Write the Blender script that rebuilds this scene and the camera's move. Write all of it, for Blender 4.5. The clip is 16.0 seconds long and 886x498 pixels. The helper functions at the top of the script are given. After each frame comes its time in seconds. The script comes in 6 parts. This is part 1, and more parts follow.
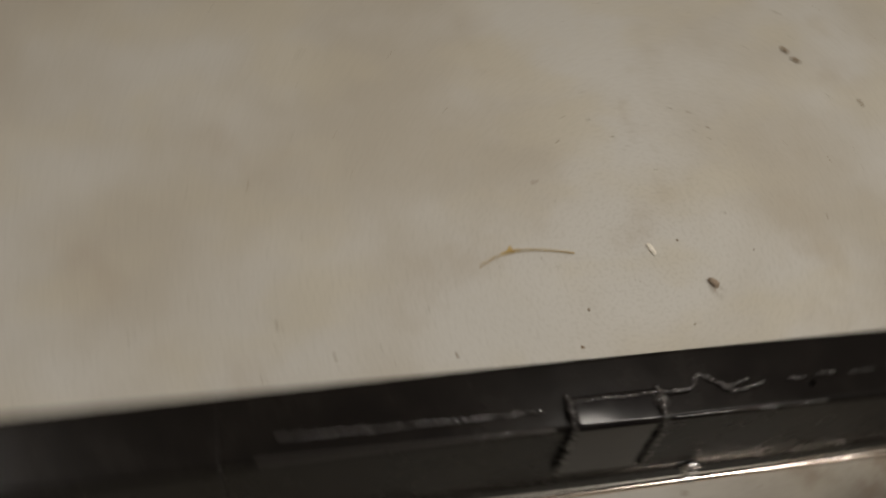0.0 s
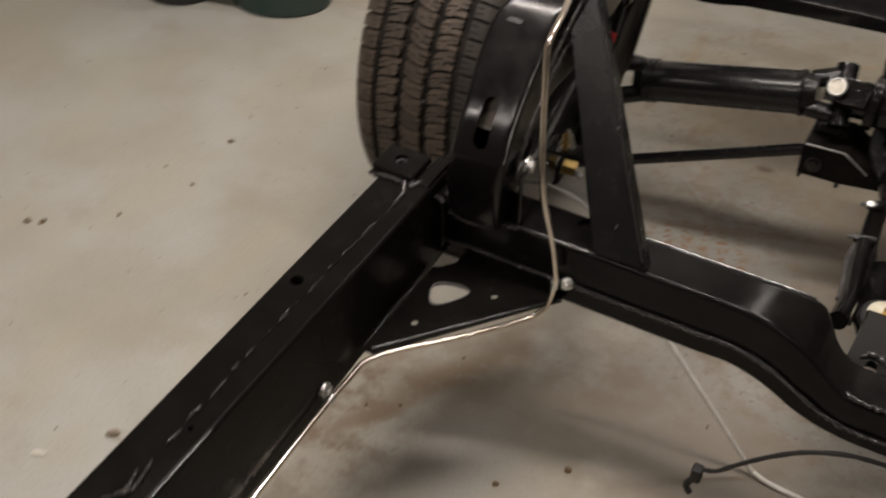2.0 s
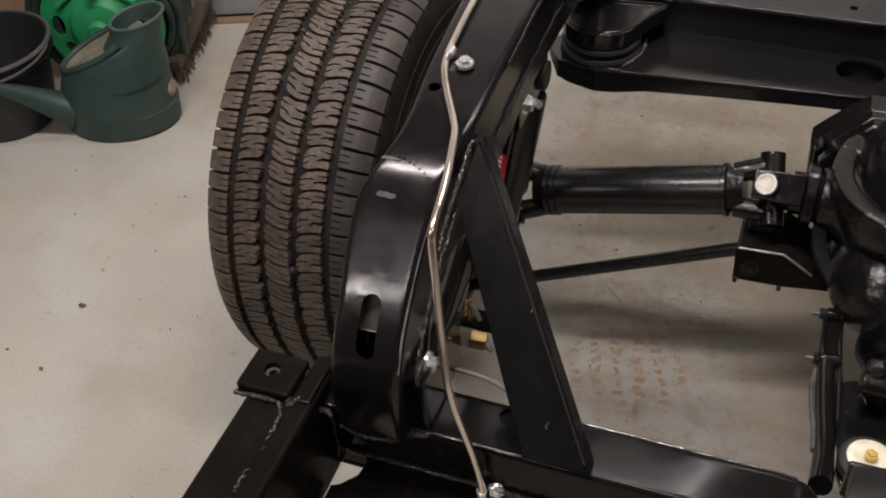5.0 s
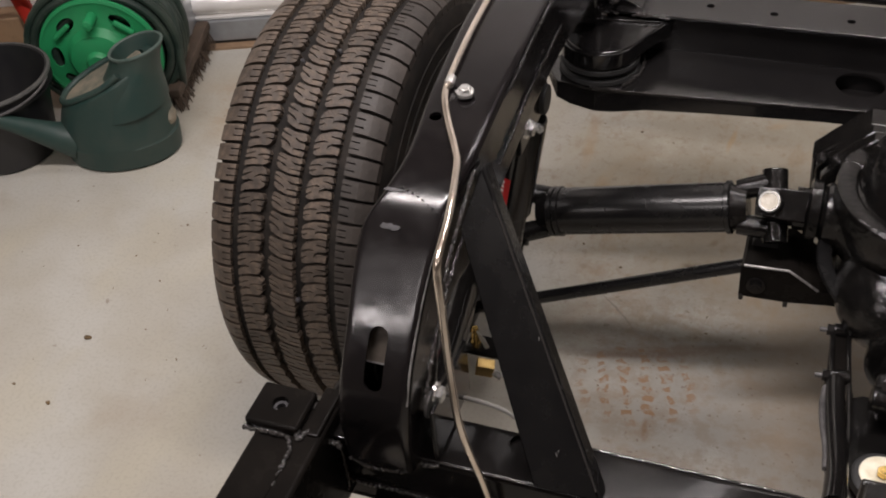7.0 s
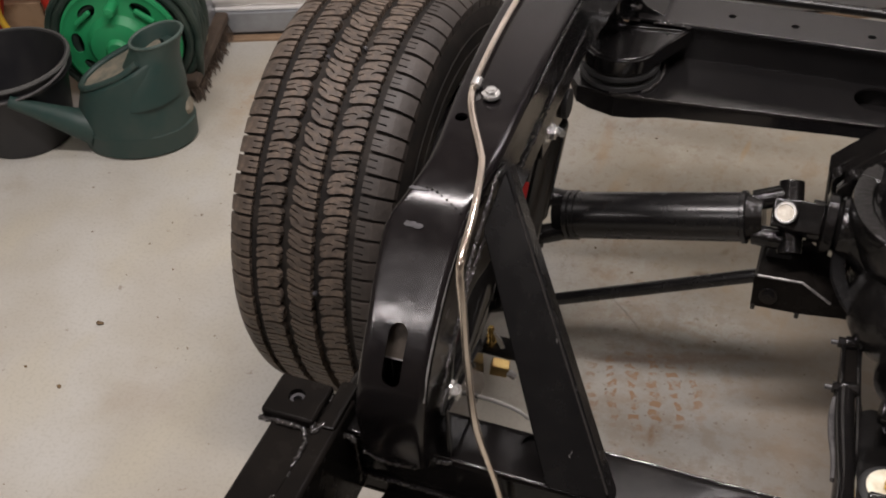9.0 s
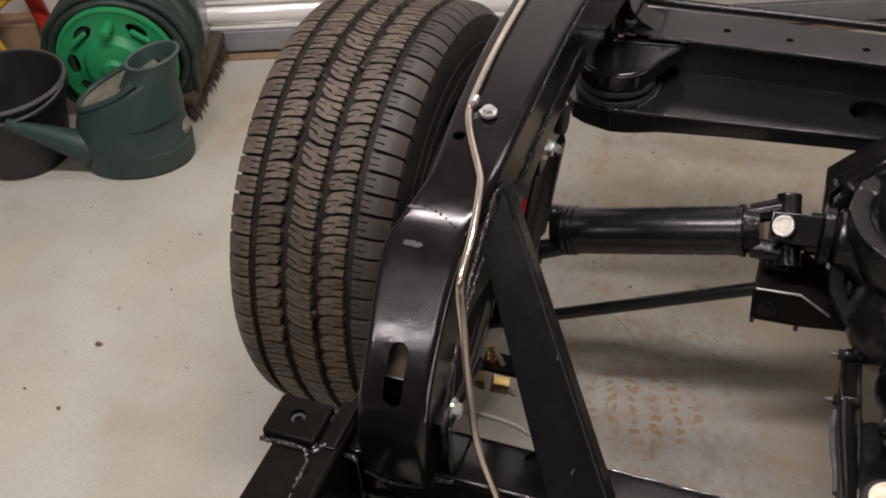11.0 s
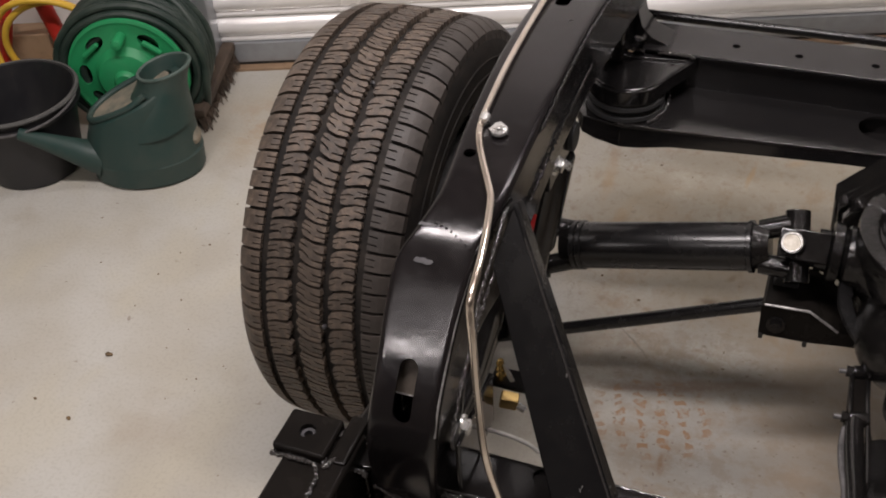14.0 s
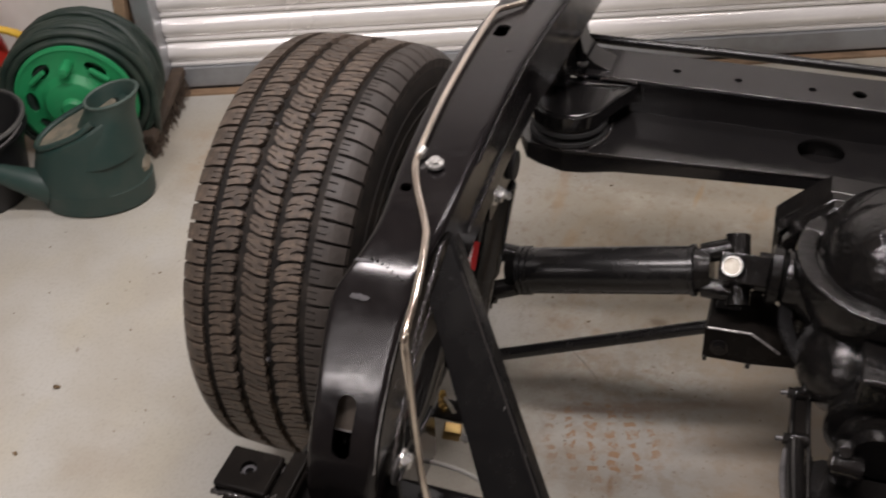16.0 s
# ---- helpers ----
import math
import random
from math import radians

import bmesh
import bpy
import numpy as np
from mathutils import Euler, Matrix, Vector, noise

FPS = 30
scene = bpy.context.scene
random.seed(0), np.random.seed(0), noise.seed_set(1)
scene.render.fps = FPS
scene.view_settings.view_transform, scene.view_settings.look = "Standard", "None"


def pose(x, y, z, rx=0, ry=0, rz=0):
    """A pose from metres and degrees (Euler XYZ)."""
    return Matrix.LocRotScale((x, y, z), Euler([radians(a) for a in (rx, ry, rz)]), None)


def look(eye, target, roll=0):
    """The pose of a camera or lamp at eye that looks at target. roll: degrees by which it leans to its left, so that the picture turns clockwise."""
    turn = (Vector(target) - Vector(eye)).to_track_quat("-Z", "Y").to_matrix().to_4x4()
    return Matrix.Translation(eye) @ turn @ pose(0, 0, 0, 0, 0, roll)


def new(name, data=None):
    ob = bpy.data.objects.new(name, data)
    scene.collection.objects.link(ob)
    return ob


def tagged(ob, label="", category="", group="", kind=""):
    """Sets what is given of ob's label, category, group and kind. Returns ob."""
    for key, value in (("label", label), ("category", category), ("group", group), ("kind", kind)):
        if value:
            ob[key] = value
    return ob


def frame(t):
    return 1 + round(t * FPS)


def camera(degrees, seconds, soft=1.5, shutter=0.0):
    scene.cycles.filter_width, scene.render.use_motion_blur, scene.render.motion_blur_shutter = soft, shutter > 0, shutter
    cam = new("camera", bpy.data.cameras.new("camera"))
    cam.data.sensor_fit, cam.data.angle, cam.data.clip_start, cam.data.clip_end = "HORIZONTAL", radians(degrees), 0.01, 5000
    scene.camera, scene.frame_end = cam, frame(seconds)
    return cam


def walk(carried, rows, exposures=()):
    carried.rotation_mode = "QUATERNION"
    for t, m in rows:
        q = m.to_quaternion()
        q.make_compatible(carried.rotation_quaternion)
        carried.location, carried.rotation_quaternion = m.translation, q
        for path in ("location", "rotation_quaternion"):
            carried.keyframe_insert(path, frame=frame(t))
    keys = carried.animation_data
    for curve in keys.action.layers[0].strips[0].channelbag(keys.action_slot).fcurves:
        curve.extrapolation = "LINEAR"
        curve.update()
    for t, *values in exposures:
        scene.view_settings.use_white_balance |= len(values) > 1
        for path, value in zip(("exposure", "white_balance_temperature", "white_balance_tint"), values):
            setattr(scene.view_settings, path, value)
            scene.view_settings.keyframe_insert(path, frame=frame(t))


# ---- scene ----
LENS = 46.31
cam = camera(LENS, 16.0, soft=1.9, shutter=0.9)
PATH = [
    (0.0, (-0.1980, -1.5750, 1.3810), (-1.2740, -1.2400, -0.2700), 9.9),
    (0.1, (-0.2010, -1.5800, 1.3820), (-1.2940, -1.2080, -0.2450), 5.10),
    (0.3, (-0.1853, -1.5816, 1.3443), (-1.0307, -1.1156, 0.1962), 4.26),
    (0.5, (-0.1700, -1.5570, 1.3470), (-1.2460, -0.7610, -0.1390), 3.80),
    (0.6, (-0.1540, -1.5450, 1.3490), (-1.1780, -0.6110, -0.0930), 4.60),
    (1.0, (-0.0580, -1.5200, 1.3600), (-0.9110, -0.3350, -0.0060), 4.00),
    (1.5, (0.0101, -1.5100, 1.3600), (-0.6197, -0.6118, 0.3370), 0.76),
    (2.0, (-0.0368, -1.4846, 1.3392), (-0.5777, -0.5271, 0.3191), 0.06),
    (2.5, (-0.1345, -1.4548, 1.3216), (-0.5863, -0.4176, 0.3367), -0.04),
    (3.0, (-0.1644, -1.3439, 1.3193), (-0.5660, -0.3081, 0.3114), -0.79),
    (3.5, (-0.1555, -1.1990, 1.3105), (-0.6232, -0.1836, 0.3104), -4.44),
    (4.0, (-0.1472, -1.1728, 1.3135), (-0.5925, -0.1463, 0.3145), -4.47),
    (6.3, (-0.1800, -1.1630, 1.3240), (-0.6064, -0.1327, 0.3206), -3.52),
    (6.5, (-0.1756, -1.1618, 1.3253), (-0.6038, -0.1270, 0.3275), -4.34),
    (7.0, (-0.1664, -1.1584, 1.3313), (-0.6032, -0.1180, 0.3430), -5.30),
    (7.5, (-0.1675, -1.1621, 1.3342), (-0.6136, -0.1217, 0.3501), -5.00),
    (8.0, (-0.1661, -1.1638, 1.3343), (-0.6020, -0.1184, 0.3510), -3.23),
    (8.5, (-0.1781, -1.1713, 1.3321), (-0.6123, -0.1337, 0.3397), -2.18),
    (9.0, (-0.1831, -1.1725, 1.3403), (-0.6215, -0.1343, 0.3503), -3.30),
    (11.5, (-0.1860, -1.1708, 1.3477), (-0.6287, -0.1158, 0.3777), -3.97),
    (12.0, (-0.1847, -1.1724, 1.3557), (-0.6338, -0.1162, 0.3900), -4.19),
    (12.5, (-0.1823, -1.1752, 1.3515), (-0.6326, -0.1183, 0.3871), -4.21),
    (13.0, (-0.1862, -1.1723, 1.3550), (-0.6383, -0.1208, 0.3856), -4.02),
    (13.5, (-0.1877, -1.1725, 1.3565), (-0.6350, -0.1171, 0.3890), -3.89),
    (14.0, (-0.1889, -1.1697, 1.3574), (-0.6391, -0.1152, 0.3902), -3.85),
    (14.5, (-0.1888, -1.1680, 1.3596), (-0.6381, -0.1066, 0.3997), -3.68),
    (15.0, (-0.1771, -1.1627, 1.3592), (-0.6251, -0.1005, 0.3995), -4.42),
    (15.5, (-0.1721, -1.1537, 1.3687), (-0.6112, -0.0890, 0.4076), -3.65),
    (16.0, (-0.1624, -1.1471, 1.3759), (-0.5705, -0.0654, 0.4203), -3.27),
]
walk(cam, [(t, look(e, a, r)) for t, e, a, r in PATH], [(0.0, -0.30, 6700, 5), (2.0, -0.07, 6650, 7), (3.0, 0.03, 6480, 11), (6.5, 0.18, 6330, 11), (16.0, 0.25, 6310, 12)])

# ---- light ----
world = bpy.data.worlds.new("world")
scene.world = world
world.use_nodes = True
bg = world.node_tree.nodes["Background"]
bg.inputs[0].default_value = (0.5, 0.5, 0.5, 1)
bg.inputs[1].default_value = 0.0

E1 = Vector((0.9356, 0.3530, 0.0))   # along the shutter
E2 = Vector((-0.3530, 0.9356, 0.0))  # out through the shutter
BL = Vector((-1.600, 0.856, 0.0))    # foot of the shutter at its post
SHUT_ANGLE = math.atan2(E1.y, E1.x)
CEIL = 2.7


def W(a, b, z=0.0):
    return BL + E1 * a + E2 * b + Vector((0, 0, z))


TURN = math.degrees(SHUT_ANGLE)
LAMPS = [((-0.62, -0.47, 2.35), 43.0, TURN), ((0.05, 0.82, 2.35), 14.0, TURN), ((-1.35, -2.45, 2.35), 20.0, TURN), ((1.4, -1.1, 2.35), 6.0, TURN)]
for loc, power, turn in LAMPS:
    data = bpy.data.lights.new("tube_light", "AREA")
    data.shape, data.size, data.size_y, data.energy = "RECTANGLE", 1.5, 0.09, power
    data.color = (1.0, 0.905, 0.865)
    ob = new("tube_light", data)
    ob.matrix_world = pose(*loc, 0, 0, turn)

# ---- materials ----


def mat(name, color, rough=0.5, metal=0.0, coat=0.0, var=0.0, scale=8.0, dark=None, bump=0.0, bscale=60.0, rvar=0.0, spec=None, fine=0.0):
    """A surface with variation at two scales: broad stains towards the second colour and fine grain with relief."""
    m = bpy.data.materials.new(name)
    m.use_nodes = True
    nt = m.node_tree
    n, l = nt.nodes, nt.links
    b = n["Principled BSDF"]
    b.inputs["Base Color"].default_value = (*color, 1)
    b.inputs["Roughness"].default_value = rough
    b.inputs["Metallic"].default_value = metal
    b.inputs["Coat Weight"].default_value = coat
    b.inputs["Coat Roughness"].default_value = 0.12
    if spec is not None:
        b.inputs["Specular IOR Level"].default_value = spec
    tc = n.new("ShaderNodeTexCoord")
    if var > 0:
        nz = n.new("ShaderNodeTexNoise")
        nz.inputs["Scale"].default_value = scale
        nz.inputs["Detail"].default_value = 6
        nz.inputs["Roughness"].default_value = 0.65
        l.new(tc.outputs["Object"], nz.inputs["Vector"])
        rp = n.new("ShaderNodeMapRange")
        rp.inputs["From Min"].default_value = 0.42
        rp.inputs["From Max"].default_value = 0.68
        rp.inputs["To Max"].default_value = var
        l.new(nz.outputs["Fac"], rp.inputs["Value"])
        mx = n.new("ShaderNodeMix")
        mx.data_type = "RGBA"
        mx.inputs["A"].default_value = (*color, 1)
        mx.inputs["B"].default_value = (*(dark or [c * 0.5 for c in color]), 1)
        l.new(rp.outputs["Result"], mx.inputs["Factor"])
        l.new(mx.outputs["Result"], b.inputs["Base Color"])
        if rvar > 0:
            rr = n.new("ShaderNodeMapRange")
            rr.inputs["From Min"].default_value = 0.3
            rr.inputs["From Max"].default_value = 0.7
            rr.inputs["To Min"].default_value = max(0.02, rough - rvar)
            rr.inputs["To Max"].default_value = rough + rvar
            l.new(nz.outputs["Fac"], rr.inputs["Value"])
            l.new(rr.outputs["Result"], b.inputs["Roughness"])
    if bump > 0:
        nb = n.new("ShaderNodeTexNoise")
        nb.inputs["Scale"].default_value = bscale
        nb.inputs["Detail"].default_value = 4
        l.new(tc.outputs["Object"], nb.inputs["Vector"])
        bp = n.new("ShaderNodeBump")
        bp.inputs["Strength"].default_value = bump
        bp.inputs["Distance"].default_value = 0.002
        l.new(nb.outputs["Fac"], bp.inputs["Height"])
        l.new(bp.outputs["Normal"], b.inputs["Normal"])
    return m


BLACK = mat("black_gloss_paint", (0.0065, 0.0061, 0.0060), 0.13, var=0.7, scale=14, dark=(0.010, 0.009, 0.008), bump=0.10, bscale=45, rvar=0.05, spec=0.5)
KICKP = mat("black_brushed_paint", (0.0068, 0.0060, 0.0064), 0.17, var=0.7, scale=10, dark=(0.0105, 0.0086, 0.0084), bump=0.20, bscale=35, rvar=0.12, spec=0.38)
RAILP = mat("black_rail_paint", (0.0072, 0.0064, 0.0058), 0.25, var=0.7, scale=14, dark=(0.012, 0.0102, 0.0086), bump=0.12, bscale=50, rvar=0.07, spec=0.05)
DULL = mat("scuffed_black_paint", (0.055, 0.052, 0.056), 0.45, var=0.9, scale=120, dark=(0.02, 0.02, 0.02))
SATIN = mat("black_satin_paint", (0.0070, 0.0068, 0.0071), 0.26, var=0.6, scale=20, dark=(0.011, 0.0105, 0.010), bump=0.08, bscale=90, rvar=0.05, spec=0.45)
CAST = mat("black_cast_paint", (0.0060, 0.0057, 0.0056), 0.17, var=0.6, scale=18, dark=(0.010, 0.0088, 0.0078), bump=0.7, bscale=110, rvar=0.06, spec=0.42)
WELD = mat("weld_bead_paint", (0.028, 0.026, 0.025), 0.12, spec=0.9, bump=0.4, bscale=200)
XMP = mat("black_enamel_paint", (0.0068, 0.0062, 0.0062), 0.16, var=0.7, scale=14, dark=(0.014, 0.0125, 0.0115), bump=0.10, bscale=45, rvar=0.05, spec=0.14)
REARP = mat("black_new_gloss_paint", (0.0100, 0.0095, 0.0098), 0.14, var=0.7, scale=12, dark=(0.013, 0.012, 0.0115), bump=0.08, bscale=40, rvar=0.05, spec=0.75)
SCUFF = mat("bare_scuffed_steel", (0.13, 0.125, 0.125), 0.45, metal=0.4, var=0.8, scale=60, dark=(0.04, 0.04, 0.04))
ZINC = mat("zinc_plated_steel", (0.86, 0.86, 0.84), 0.26, metal=0.85, var=0.5, scale=80, dark=(0.45, 0.45, 0.43))
WASHER = mat("yellow_zinc_washer", (0.80, 0.76, 0.62), 0.45, metal=0.35, var=0.6, scale=60, dark=(0.55, 0.48, 0.30))
PIPE = mat("cupro_nickel_pipe", (0.86, 0.77, 0.67), 0.2, metal=0.96, var=0.7, scale=25, dark=(0.68, 0.57, 0.47))
OLDBRASS = mat("tarnished_brass", (0.34, 0.235, 0.085), 0.38, metal=0.8, var=0.7, scale=70, dark=(0.22, 0.14, 0.05))
DULLSTEEL = mat("dull_brown_steel", (0.075, 0.062, 0.050), 0.5, metal=0.2, var=0.8, scale=60, dark=(0.035, 0.028, 0.022))
BRASS = mat("brass", (0.66, 0.45, 0.15), 0.24, metal=0.9, var=0.5, scale=90, dark=(0.35, 0.22, 0.07))
EDGE = mat("bright_edge_steel", (0.42, 0.41, 0.40), 0.35, metal=0.6, var=0.8, scale=45, dark=(0.06, 0.06, 0.06))
RUBBER = mat("tyre_rubber", (0.010, 0.0088, 0.0078), 0.75, spec=0.18, var=0.8, scale=22, dark=(0.030, 0.025, 0.0205), bump=0.25, bscale=160)
BUSH = mat("black_rubber", (0.018, 0.018, 0.018), 0.6, bump=0.2, bscale=120)
REDLABEL = mat("red_label", (0.45, 0.02, 0.02), 0.4, var=0.3, scale=40)
WHITE = mat("white_label", (0.75, 0.73, 0.70), 0.5, var=0.3, scale=40)
PALEPIPE = mat("pale_tin_pipe", (0.86, 0.83, 0.78), 0.35, metal=0.05, var=0.5, scale=40, dark=(0.6, 0.55, 0.48))
GREYPL = mat("grey_plastic_tie", (0.55, 0.54, 0.50), 0.5, var=0.3, scale=40)
CANGREEN = mat("dark_green_plastic", (0.016, 0.043, 0.037), 0.50, var=0.9, scale=9, dark=(0.042, 0.060, 0.050), bump=0.1, bscale=80, rvar=0.1)
CANRIM = mat("worn_green_rim", (0.075, 0.105, 0.090), 0.6, var=0.7, scale=25, dark=(0.03, 0.06, 0.05))
CANDUST = mat("dusty_green_plastic", (0.25, 0.215, 0.16), 0.75, var=0.8, scale=18, dark=(0.06, 0.08, 0.065))
REELGREEN = mat("bright_green_plastic", (0.020, 0.27, 0.095), 0.45, var=0.6, scale=9, dark=(0.03, 0.20, 0.08), rvar=0.1)
HOSE = mat("dark_green_hose", (0.012, 0.026, 0.020), 0.5, var=0.6, scale=14, dark=(0.05, 0.065, 0.05))
BUCKET = mat("black_plastic", (0.013, 0.013, 0.015), 0.48, var=0.6, scale=9, dark=(0.03, 0.028, 0.026), rvar=0.1)
RIMDUST = mat("worn_bucket_rim", (0.09, 0.09, 0.085), 0.55, var=0.7, scale=30, dark=(0.05, 0.05, 0.05))
REDPL = mat("red_plastic", (0.42, 0.025, 0.015), 0.42, var=0.5, scale=10)
YELLOW = mat("yellow_hose", (0.75, 0.47, 0.05), 0.45, var=0.4, scale=14)
SHUTTER = mat("galvanised_shutter", (0.95, 0.94, 0.92), 0.22, metal=0.25, var=0.6, scale=5, dark=(0.80, 0.78, 0.76), bump=0.05, bscale=30, rvar=0.08)
SHUTGREY = mat("grey_shutter_rail", (0.36, 0.38, 0.40), 0.40, metal=0.5, var=0.7, scale=8, dark=(0.26, 0.26, 0.26), rvar=0.1)
BROOMD = mat("dark_stained_wood", (0.085, 0.060, 0.042), 0.75, var=0.8, scale=14, dark=(0.035, 0.026, 0.02), bump=0.3, bscale=60)
WOOD = mat("weathered_wood", (0.30, 0.20, 0.12), 0.7, var=0.8, scale=12, dark=(0.13, 0.085, 0.05), bump=0.3, bscale=60)
CEILM = mat("brown_ceiling_boards", (0.22, 0.160, 0.115), 0.7, var=0.6, scale=3, dark=(0.13, 0.095, 0.068), bump=0.1, bscale=40)
DIMWALL = mat("dim_unseen_wall", (0.24, 0.21, 0.18), 0.75, var=0.6, scale=3, dark=(0.16, 0.14, 0.12), bump=0.2, bscale=40)
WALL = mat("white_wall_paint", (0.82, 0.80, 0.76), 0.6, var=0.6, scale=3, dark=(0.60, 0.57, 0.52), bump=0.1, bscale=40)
SACK = mat("grey_brown_sacking", (0.30, 0.235, 0.17), 0.85, var=0.8, scale=16, dark=(0.10, 0.085, 0.07), bump=0.4, bscale=90)
CHIP = mat("pale_chip", (0.80, 0.76, 0.66), 0.6, var=0.3, scale=80)
LEAF = mat("dry_leaf", (0.16, 0.105, 0.05), 0.8, var=0.7, scale=60, dark=(0.07, 0.05, 0.03))
STRAW = mat("dry_straw", (0.42, 0.30, 0.10), 0.7, var=0.6, scale=60, dark=(0.15, 0.10, 0.05))
LAMPMAT = mat("white_lamp_housing", (0.8, 0.8, 0.78), 0.5, var=0.2, scale=5)


def concrete():
    m = bpy.data.materials.new("worn_concrete")
    m.use_nodes = True
    n, l = m.node_tree.nodes, m.node_tree.links
    b = n["Principled BSDF"]
    tc = n.new("ShaderNodeTexCoord")

    def noise_tex(scale, detail, rough, stretch=(1, 1, 1), shift=(0, 0, 0)):
        mp = n.new("ShaderNodeMapping")
        mp.inputs["Scale"].default_value = stretch
        mp.inputs["Location"].default_value = shift
        l.new(tc.outputs["Object"], mp.inputs["Vector"])
        t = n.new("ShaderNodeTexNoise")
        t.inputs["Scale"].default_value, t.inputs["Detail"].default_value, t.inputs["Roughness"].default_value = scale, detail, rough
        l.new(mp.outputs["Vector"], t.inputs["Vector"])
        return t.outputs["Fac"]

    def rng(v, a, c, lo=0.0, hi=1.0):
        r = n.new("ShaderNodeMapRange")
        r.interpolation_type = "SMOOTHSTEP"
        for k, x in (("From Min", a), ("From Max", c), ("To Min", lo), ("To Max", hi)):
            r.inputs[k].default_value = x
        l.new(v, r.inputs["Value"])
        return r.outputs["Result"]

    def mix(f, a, c):
        x = n.new("ShaderNodeMix")
        x.data_type = "RGBA"
        l.new(f, x.inputs["Factor"])
        for k, v in (("A", a), ("B", c)):
            if isinstance(v, tuple):
                x.inputs[k].default_value = (*v, 1)
            else:
                l.new(v, x.inputs[k])
        return x.outputs["Result"]

    col = mix(rng(noise_tex(2.6, 4, 0.5), 0.36, 0.64), (0.404, 0.378, 0.318), (0.476, 0.470, 0.432))
    col = mix(rng(noise_tex(7.0, 3, 0.5, stretch=(1.0, 0.6, 1), shift=(1, 8, 0)), 0.45, 0.70, 0, 0.6), col, (0.458, 0.428, 0.342))
    col = mix(rng(noise_tex(4.5, 6, 0.6, shift=(3, 1, 0)), 0.55, 0.75, 0, 0.55), col, (0.36, 0.315, 0.25))
    # trodden rust and earth
    col = mix(rng(noise_tex(2.1, 8, 0.72, stretch=(1.0, 1.7, 1), shift=(7.3, 2.2, 0)), 0.63, 0.78, 0, 0.55), col, (0.27, 0.20, 0.13))
    # spots where rust, oil and footprints have gathered
    def spot(x, y, rx, ry, inner=0.15):
        mp = n.new("ShaderNodeMapping")
        mp.vector_type = "POINT"
        mp.inputs["Location"].default_value = (-x / rx, -y / ry, 0)
        mp.inputs["Scale"].default_value = (1 / rx, 1 / ry, 0)
        l.new(tc.outputs["Object"], mp.inputs["Vector"])
        ln = n.new("ShaderNodeVectorMath")
        ln.operation = "LENGTH"
        l.new(mp.outputs["Vector"], ln.inputs[0])
        return rng(ln.outputs["Value"], 1.0, inner)

    def times(a, b_):
        x = n.new("ShaderNodeMath")
        x.operation = "MULTIPLY"
        l.new(a, x.inputs[0])
        if isinstance(b_, float):
            x.inputs[1].default_value = b_
        else:
            l.new(b_, x.inputs[1])
        return x.outputs["Value"]

    blot = rng(noise_tex(11, 7, 0.7, shift=(2, 9, 0)), 0.42, 0.62)
    soft = rng(noise_tex(5, 6, 0.65, shift=(4, 3, 0)), 0.35, 0.65)
    for x, y, rx, ry, tone, k, msk in ((-0.70, -0.66, 0.20, 0.34, (0.20, 0.135, 0.085), 0.85, blot), (-0.55, -0.42, 0.40, 0.22, (0.26, 0.20, 0.14), 0.7, soft),
                                       (-0.30, -0.36, 0.34, 0.16, (0.22, 0.16, 0.11), 0.8, soft), (-0.36, 0.11, 0.20, 0.07, (0.30, 0.20, 0.12), 0.55, soft),
                                       (-0.30, 0.40, 0.50, 0.22, (0.42, 0.32, 0.19), 0.85, soft), (-0.42, 0.22, 0.10, 0.20, (0.36, 0.22, 0.10), 0.7, blot), (-0.10, -0.10, 0.30, 0.12, (0.36, 0.31, 0.25), 0.6, soft), (0.02, -0.66, 0.62, 0.34, (0.25, 0.205, 0.150), 1.0, soft),
                                       (-1.30, 0.62, 0.30, 0.22, (0.34, 0.22, 0.11), 0.6, blot), (-0.28, 0.31, 0.035, 0.025, (0.16, 0.12, 0.08), 0.9, soft)):
        col = mix(times(times(spot(x, y, rx, ry), msk), k), col, tone)
    # grey worn patch, streaks and drips
    for x, y, rx, ry, tone, k, msk in ((-0.18, -0.04, 0.17, 0.12, (0.47, 0.475, 0.475), 0.8, None), (-0.294, -0.09, 0.008, 0.040, (0.25, 0.17, 0.10), 0.8, None), (-0.385, 0.086, 0.03, 0.014, (0.24, 0.17, 0.11), 0.8, soft),
                                       (-0.44, 0.50, 0.10, 0.34, (0.35, 0.25, 0.15), 0.6, blot), (-0.05, 0.45, 0.40, 0.26, (0.36, 0.28, 0.18), 0.9, soft), (-0.30, 0.42, 0.05, 0.20, (0.36, 0.26, 0.15), 0.5, blot), (-1.15, 0.55, 0.30, 0.25, (0.36, 0.29, 0.20), 0.8, soft), (-0.20, 0.13, 0.07, 0.03, (0.30, 0.21, 0.13), 0.6, blot)):
        f = spot(x, y, rx, ry, 0.3)
        col = mix(times(times(f, msk), k) if msk else times(f, k), col, tone)
    # grime under the car mixed with painted shade, with drag marks across it
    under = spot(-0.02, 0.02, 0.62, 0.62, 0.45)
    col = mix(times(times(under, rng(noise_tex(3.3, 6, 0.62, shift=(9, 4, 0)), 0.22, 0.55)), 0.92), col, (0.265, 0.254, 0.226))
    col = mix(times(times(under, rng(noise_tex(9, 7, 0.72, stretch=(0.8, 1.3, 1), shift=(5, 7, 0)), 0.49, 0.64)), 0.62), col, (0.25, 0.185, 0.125))
